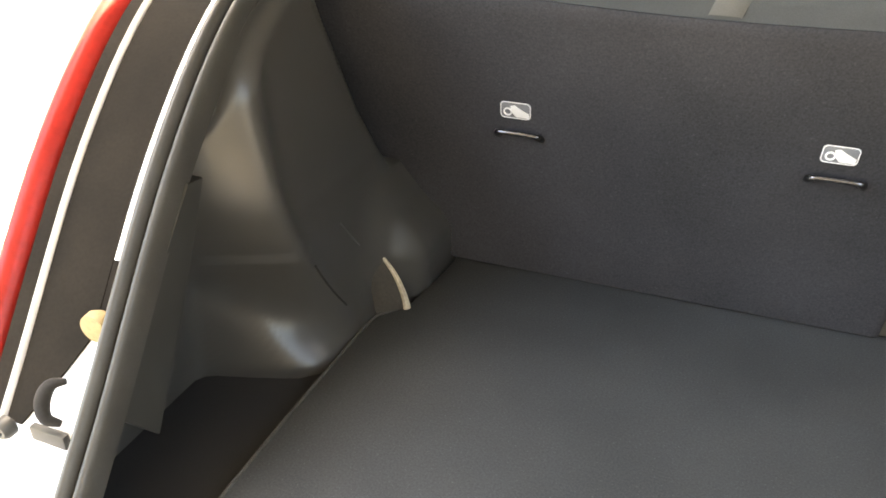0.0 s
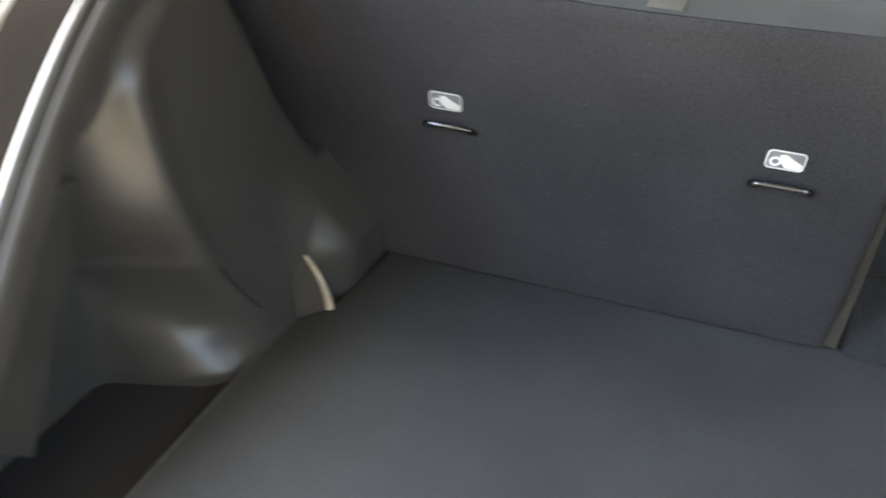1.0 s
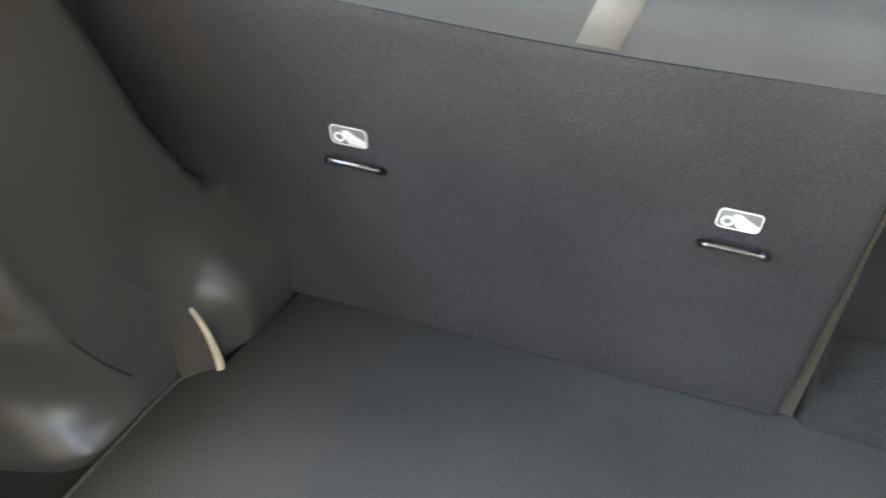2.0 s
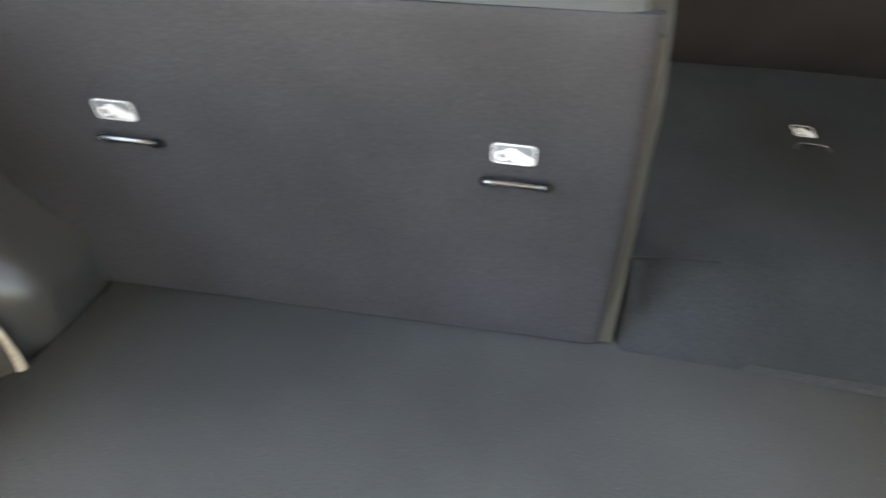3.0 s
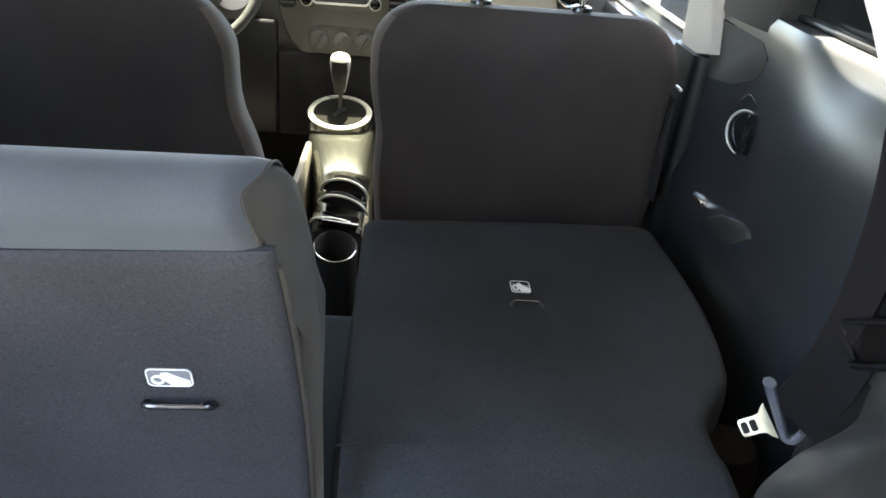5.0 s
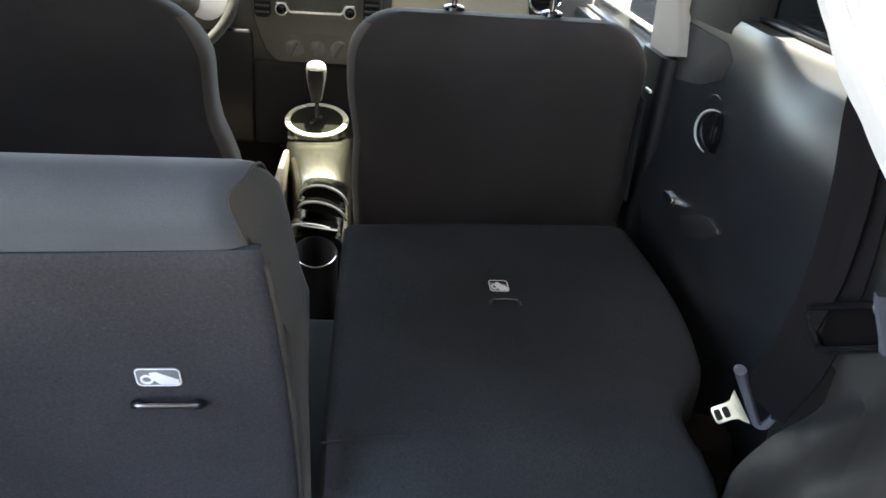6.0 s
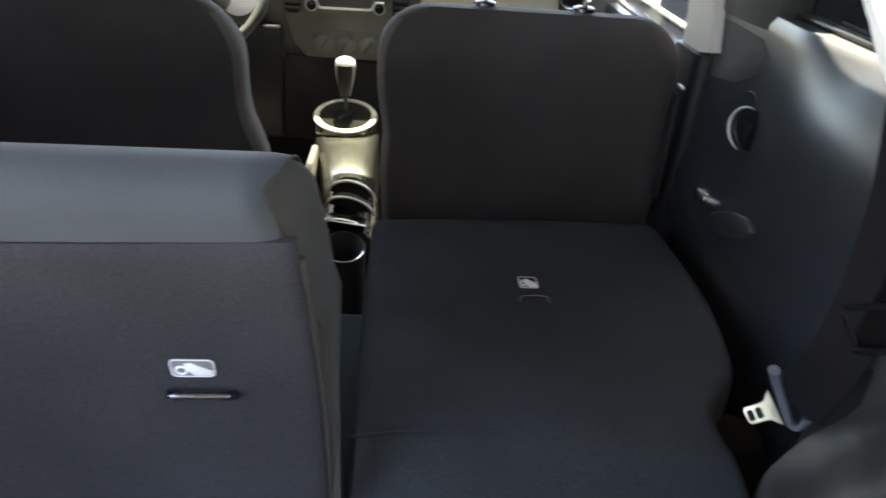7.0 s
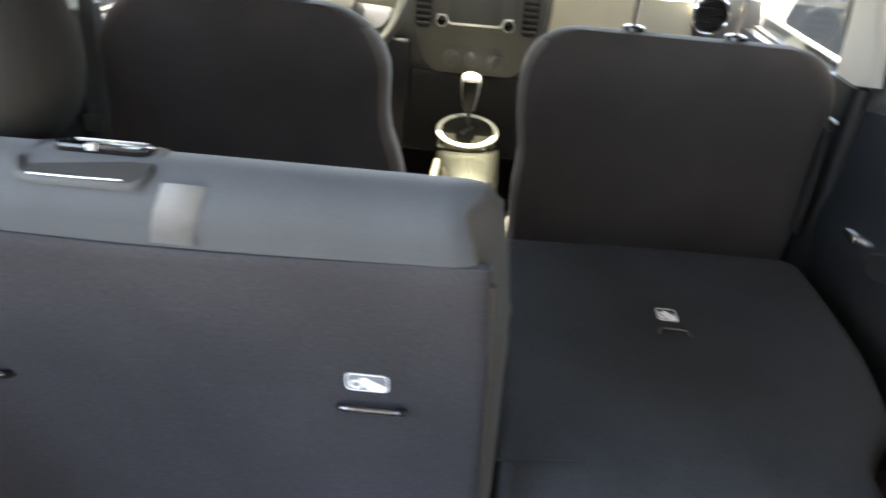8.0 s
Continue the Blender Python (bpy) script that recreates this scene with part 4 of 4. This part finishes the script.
for x in (-0.086, 0.103):
    part("radio_knob", lathe([(0.0, 0), (0.015, 0.0), (0.014, -0.012), (0.010, -0.015), (0.0, -0.015)], (x, 2.80, 0.298), "y", 24), gloss_black, radio, "round radio knob")
    part("knob_ring", tube([(x + 0.0155 * math.cos(q), 2.792, 0.298 + 0.0155 * math.sin(q)) for q in [k * math.pi / 12 for k in range(24)]], 0.0022, 6, closed=True), satin_chrome, radio)
for cx in (-0.140, 0.163):
    vent = part("air_vent", slab(rounded(0.046, 0.13, 0.014), lambda u, v, d: (cx + u, 2.812 - d, 0.335 + v), 0.008, 0.003), black_plastic, dash, "upright louvred air vent")
    for k in range(7):
        part("slat", box(cx - 0.019, cx + 0.019, 2.797, 2.804, 0.283 + 0.017 * k, 0.289 + 0.017 * k, 0.001), scuff_plastic, vent)
climate = part("climate_panel", slab(rounded(0.20, 0.075, 0.03), lambda u, v, d: (0.012 + u, 2.812 - d, 0.19 + v), 0.006, 0.003), stack_plastic, dash, "dark climate panel")
for x in (-0.052, 0.012, 0.076):
    k = part("climate_knob", lathe([(0.0, 0), (0.026, 0.0), (0.025, -0.010), (0.021, -0.013), (0.0, -0.013)], (x, 2.806, 0.19), "y", 28), dash_plastic, climate, "round climate knob")
    part("knob_bar", loft([[(x + 0.006 * a + b * 0.018 * 0.6, y, 0.19 + b * 0.018) for a, y in ((-1, 2.795), (1, 2.795), (0.6, 2.782), (-0.6, 2.782))] for b in (-1, 1)]), scuff_plastic, k)
part("glove_box_panel", slab([(0.215, 0.235), (0.225, 0.40), (0.60, 0.41), (0.62, 0.30), (0.58, 0.22)], lambda u, v, d: (u, 2.842 - d, v), 0.018, 0.008), champagne, dash, "champagne silver glove box panel")
side_vent = part("round_vent", lathe([(0.0, 0), (0.050, 0.0), (0.050, -0.020), (0.042, -0.024), (0.036, -0.012), (0.0, -0.010)], (0.655, 2.842, 0.375), "y", 32), black_plastic, dash, "round side vent")
part("vent_ring", tube([(0.655 + 0.049 * math.cos(q), 2.818, 0.375 + 0.049 * math.sin(q)) for q in [k * math.pi / 16 for k in range(32)]], 0.005, 8, closed=True), chrome, side_vent, "chrome ring")
for k in range(3):
    part("vane", box(0.622, 0.688, 2.818, 2.826, 0.352 + 0.02 * k, 0.357 + 0.02 * k, 0.001), gloss_black, side_vent)

cluster = part("instrument_cluster", slab(rounded(0.30, 0.15, 0.05), lambda u, v, d: (-0.365 + u, 2.838 - 0.9 * d + 0.3 * v, 0.300 + v + 0.3 * d), 0.03, 0.01), stack_plastic, dash, "instrument cluster behind the wheel")
for u in (-0.075, 0.075):
    part("dial", slab([(u + 0.055 * math.cos(q), 0.055 * math.sin(q)) for q in [k * math.pi / 12 for k in range(24)]], lambda u, v, d: (-0.365 + u, 2.809 - 0.9 * d + 0.3 * v, 0.310 + v + 0.3 * d), 0.004, 0.001), label_white, cluster, "pale round dial")

# ---- steering wheel ----
wheel = thing("steering_wheel", "dark steering wheel with pale spoke trim", "steering wheel", at=(-0.36, 2.62, 0.36))


def on_wheel(u, v, d=0.0):
    return (-0.365 + u, 2.63 + 0.42 * v - d, 0.36 + 0.90 * v)


part("rim", tube([on_wheel(0.185 * math.cos(q), 0.185 * math.sin(q)) for q in [k * math.pi / 24 for k in range(48)]], 0.014, 10, closed=True), scuff_plastic, wheel, "leather rim")
part("hub", slab(rounded(0.14, 0.12, 0.04), lambda u, v, d: on_wheel(u, v, d - 0.02), 0.05, 0.015), dash_plastic, wheel)
for a, b in ((-0.17, -0.06), (0.06, 0.17)):
    part("spoke", slab([(a, -0.02), (b, -0.025), (b, 0.02), (a, 0.025)], lambda u, v, d: on_wheel(u, v, d - 0.01), 0.02, 0.004), silver_trim, wheel, "silver spoke")
part("lower_spoke", slab([(-0.02, -0.17), (0.02, -0.17), (0.03, -0.05), (-0.03, -0.05)], lambda u, v, d: on_wheel(u, v, d - 0.01), 0.02, 0.004), silver_trim, wheel, "silver spoke")
part("column", tube([(-0.365, 2.66, 0.35), (-0.365, 2.86, 0.27)], [0.05, 0.06], 16), dash_plastic, wheel)


for ob in (console, dash):
    ob.location.z -= 0.014

# ---- doors ----
def door_x(y, z, sill=0.485):
    """Inner face of a door card, leaning out towards the window sill."""
    top = 0.742 + 2.1 * blend(1.0, 0.05, (y - 1.50) / 0.18) * max(0.0, z - sill + 0.135) ** 2 + blend(0.0, 0.012, (z - sill + 0.008) / 0.02)
    belly = 0.034 * math.exp(-((z - sill + 0.155) / 0.17) ** 2 - ((y - 1.46) / 0.24) ** 2)
    arm = 0.020 * math.exp(-((z - 0.13) / 0.07) ** 2)
    recess = 0.012 * math.exp(-((z - 0.317) / 0.07) ** 2 - ((y - 1.760) / 0.09) ** 2)
    low = 0.012 * blend(0, 1, (0.05 - z) / 0.1)
    return top - belly - arm + recess + 0.006 - low


def door_card(s, y0, y1, sill):
    ys = [y0 + (y1 - y0) * k / 36 for k in range(37)]
    zs = [-0.40 + 0.12 * k for k in range(3)] + [-0.10 + (sill + 0.10) * k / 44 for k in range(45)]
    rows = [[(s * door_x(y, z, sill), y, z) for y in ys] + [(s * 0.83, ys[-1], z), (s * 0.83, ys[0], z)] for z in zs]
    return loft(rows)


for s in (-1, 1):
    for y0, y1, nm in ((1.32, 1.985, "rear"), (2.10, 2.83, "front")):
        door = thing("car_door", "dark moulded plastic " + nm + " door card below a window", "car door", "doors", at=(s * 0.78, (y0 + y1) / 2, -0.4))
        sill = 0.497 if nm == "rear" else 0.335
        card = part("door_card", door_card(s, y0, y1, sill), door_plastic, door, sharp=60)
        part("window_seal", box(min(s * 0.780, s * 0.800), max(s * 0.780, s * 0.800), y0, y1, sill + 0.001, sill + 0.009, 0.003), black_plastic, door, "black window seal")
        part("window_pane", box(min(s * 0.803, s * 0.806), max(s * 0.803, s * 0.806), y0, y1, sill, 0.90, 0), tinted_glass if nm == "rear" else side_glass, door, "dark tinted side window" if nm == "rear" else "clear side window")
        part("window_frame", box(min(s * 0.79, s * 0.82), max(s * 0.79, s * 0.82), y0, y1, 0.885, 0.922, 0.005), black_plastic, door)
        if nm == "rear":
            part("window_post", box(min(s * 0.746, s * 0.812), max(s * 0.746, s * 0.812), 1.765, 1.983, 0.462, 0.91, 0.012), scuff_dark, door, "dark window post")
        if nm == "rear" and s > 0:
            pad = [(1.976, 0.458), (1.780, 0.458), (1.745, 0.440), (1.765, 0.405), (1.850, 0.372), (1.976, 0.350)]
            part("upper_pad", slab(pad, lambda u, v, d: (door_x(u, v) + 0.001 - d, u, v), 0.003, 0.001), felt_grey, door, "dark brown cloth pad beside the window post")
            hx = door_x(1.760, 0.317) - 0.004
            handle = part("handle_ring", tube([(hx - 0.009 - 0.015 * math.cos(q), 1.750 + 0.035 * math.cos(q), 0.319 + 0.037 * math.sin(q)) for q in [radians(-78 + 178 * k / 24) for k in range(25)]], [0.0010 + 0.0016 * math.sin(math.pi * k / 24) for k in range(25)], 8), satin_chrome, door, "chrome ring round the door handle")
            part("handle_cup", slab([(0.034 * math.cos(q), 0.035 * math.sin(q)) for q in [k * math.pi / 16 for k in range(32)]], lambda u, v, d: (hx - 0.004 - 0.465 * u + 0.10 * (abs(u) + abs(v)) - d, 1.750 + u, 0.319 + v), 0.005, 0.002), gloss_black, handle, "dark round handle cup")
            part("handle_lever", box(hx - 0.011, hx - 0.004, 1.740, 1.752, 0.302, 0.332, 0.003), gloss_black, handle)
            part("handle_cap", tube(smooth_line([(door_x(y, z) - 0.004, y, z) for y, z in ((1.806, 0.360), (1.792, 0.370), (1.772, 0.376), (1.752, 0.373), (1.742, 0.366))], 4), 0.0011, 6), scuff_dark, handle, "faint arc above the handle")
            ax = door_x(1.80, 0.165)
            part("window_switch", box(ax - 0.012, ax + 0.012, 1.80, 1.845, 0.160, 0.176, 0.004), chrome, door, "bright window switch")
            pocket = [(1.762, 0.160), (1.754, 0.169), (1.725, 0.184), (1.695, 0.195), (1.655, 0.206), (1.620, 0.207), (1.612, 0.199), (1.640, 0.176), (1.678, 0.157), (1.715, 0.146), (1.745, 0.146)]
            pull = part("pull_cup", slab(pocket, lambda u, v, d: (door_x(u, v) + 0.003 - d, u, v), 0.010, 0.006), scuff_dark, door, "dark door pull grip", sharp=70)
            part("pull_edge", tube(smooth_line([(door_x(y, z) - 0.007, y, z) for y, z in pocket[:4]], 4), [0.0008 + 0.0016 * math.sin(math.pi * k / 12) for k in range(13)], 6), scuff_plastic, pull)

# ---- rear seat belt and cargo guide loop ----
belt = thing("rear_seat_belt", "dark webbing seat belt hanging over the side trim", "seat belt", at=(0.62, 1.27, 0.15))


def ribbon(points, across, thick=0.0015):
    line = smooth_line(points, 6)
    w, n = Vector(across), Vector(across).cross(Vector((0, 0, 1))).normalized() * thick
    return loft([[p - w + n, p + w + n, p + w - n, p - w - n] for p in line])


part("webbing", ribbon([(0.660, 1.245, 0.57), (0.645, 1.228, 0.51), (0.637, 1.196, 0.43), (0.632, 1.184, 0.34), (0.628, 1.192, 0.26), (0.632, 1.218, 0.205), (0.638, 1.240, 0.162)], (0.012, -0.028, -0.006)), webbing, belt)
for k in range(2):
    part("webbing_fold", ribbon([(0.651, 1.220 - 0.012 * k, 0.512), (0.640, 1.208 - 0.013 * k, 0.480), (0.631 - 0.001 * k, 1.186 - 0.011 * k, 0.43), (0.627, 1.178 - 0.007 * k, 0.36), (0.626, 1.187, 0.285)], (0.0022, -0.0034, -0.0006), 0.0016), webbing, belt)
grip_line = smooth_line([(0.612, 1.262, 0.194), (0.620, 1.262, 0.178), (0.631, 1.261, 0.157), (0.641, 1.259, 0.136), (0.648, 1.256, 0.122), (0.656, 1.251, 0.122), (0.661, 1.247, 0.138)], 4)
tongue = part("tongue_grip", tube(grip_line, [0.0098 - 0.00015 * k for k in range(len(grip_line))], 10, flat=0.7), tongue_plastic, belt, "blue-grey plastic tongue grip")


def tongue_place(u, v, d):
    """The steel tongue: u along it away from the grip, v across."""
    return Vector((0.631, 1.266, 0.138)) + u * Vector((-0.62, 0.12, -0.42)) + v * Vector((0.35, -0.45, -0.62)) + d * Vector((-0.4, -0.75, 0.5))


outline = [(0.0, -0.022), (0.006, -0.018), (0.013, -0.012), (0.022, -0.0105), (0.044, -0.0105), (0.047, -0.007), (0.047, 0.007), (0.044, 0.0105), (0.022, 0.0105), (0.013, 0.012), (0.006, 0.018), (0.0, 0.022)]
steel = part("tongue", slab(outline, lambda u, v, d: tongue_place(u, 1.2 * v, d), 0.003, 0.001), tongue_steel, belt, "pale steel belt tongue")
for u0 in (0.021, 0.034):
    part("tongue_hole", slab([(u0 + 0.005 + a, b) for a, b in rounded(0.010, 0.014, 0.003)], lambda u, v, d: tongue_place(u, 1.15 * v, d + 0.0028), 0.0006, 0.0002), dark_void, steel)
front_belt = thing("shoulder_belt", "grey seat belt hanging by the driver seat", "seat belt", at=(-0.70, 2.0, 0.16))
part("webbing", ribbon([(-0.700, 2.015, 0.44), (-0.700, 2.005, 0.33), (-0.704, 2.0, 0.24), (-0.712, 1.998, 0.16)], (0.017, -0.004, 0.0), 0.002), scuff_plastic, front_belt)
part("end_plate", box(-0.735, -0.690, 1.990, 2.000, 0.150, 0.185, 0.004), scuff_plastic, front_belt, "grey anchor plate")
solo("latch_socket", lathe([(0.0, -0.1), (0.045, -0.1), (0.048, -0.02), (0.040, 0.01), (0.0, 0.016)], (0.650, 1.37, 0.0), "z", 24), binding_felt, "black seat latch cover beside the folded seat", "latch cover")

loop = thing("cargo_guide_loop", "black rectangular belt guide loop on the side trim", "belt guide", at=(0.63, 1.15, 0.3))
corners = [(1.205, 0.313), (1.116, 0.371), (1.079, 0.351), (1.164, 0.289)]
frame_line = []
for k in range(4):
    (py, pz), (cy, cz), (ny, nz) = corners[k - 1], corners[k], corners[(k + 1) % 4]
    for a, b in ((0.86, 0.0), (0.95, 0.02), (0.98, 0.05)):
        frame_line.append((0.626, cy * a + py * (1 - a - b) + ny * b, cz * a + pz * (1 - a - b) + nz * b))
    frame_line.append((0.626, cy * 0.86 + ny * 0.14, cz * 0.86 + nz * 0.14))
part("loop_frame", tube(frame_line, 0.0042, 8, closed=True), gloss_black, loop)
part("loop_back", slab([(u * 0.94 + 1.141 * 0.06, v * 0.94 + 0.331 * 0.06) for u, v in corners], lambda u, v, d: (0.636 - d, u, v), 0.004, 0.001), binding_felt, loop)
part("loop_tab", loft([[(0.622 + dx, y + dy, z) for dx, dy in ((-0.004, -0.004), (0.005, -0.005), (0.005, 0.001), (-0.004, 0.003))] for y, z in ((1.108, 0.386), (1.104, 0.378), (1.084, 0.356), (1.078, 0.346))]), tongue_plastic, loop, "grey loop tab")

# ---- outside ----
# three added walls, not known to stand here, that hold back sky light
solo("left_shade_wall", box(-3.2, -3.0, -0.2, 7.0, -0.76, 4.2, 0.02), pale_plaster, "pale plastered wall added on the left to block sky light", "wall", "structure")
solo("rear_shade_wall", box(-1.6, 2.15, -1.9, -1.7, -0.76, 5.4, 0.02), wall_plaster, "plain grey plastered wall added unseen behind the car to block light", "wall", "structure")
solo("right_shade_wall", box(1.75, 1.95, -1.7, -1.10, -0.76, 5.4, 0.02), wall_plaster, "plain grey plastered wall added unseen at the right to block light", "wall", "structure")


parked = thing("parked_van", "grey van parked close beside the car", "van", at=(2.4, 2.3, -0.74))
prof = [(-0.4, -0.45), (-0.42, 0.05), (-0.35, 0.40), (-0.30, 1.45), (-0.1, 1.62), (3.0, 1.66), (3.3, 1.45), (4.0, 0.40), (4.9, 0.25), (5.05, 0.05), (5.0, -0.45)]
part("body", loft([[(x, y, z if z < 0.3 else 0.3 + (z - 0.3) * k) for y, z in prof] for x, k in ((1.62, 0.90), (1.68, 0.97), (1.74, 1.0), (3.2, 1.0), (3.30, 0.92))]), grey_paint, parked, sharp=30)
for y0, y1 in ((0.1, 1.2), (1.3, 2.4), (2.5, 3.4)):
    part("side_window", slab([(y0, 0.40), (y0 + 0.06, 0.86), (y1 - 0.06, 0.86), (y1, 0.40)], lambda u, v, d: (1.66 - d, u, v), 0.02, 0.008), gloss_black, parked, "dark side window")
for y in (0.5, 4.1):
    part("wheel", lathe([(0.0, 0), (0.30, 0.0), (0.32, 0.05), (0.32, 0.20), (0.0, 0.2)], (1.60, y, -0.42), "x", 28), black_plastic, parked)
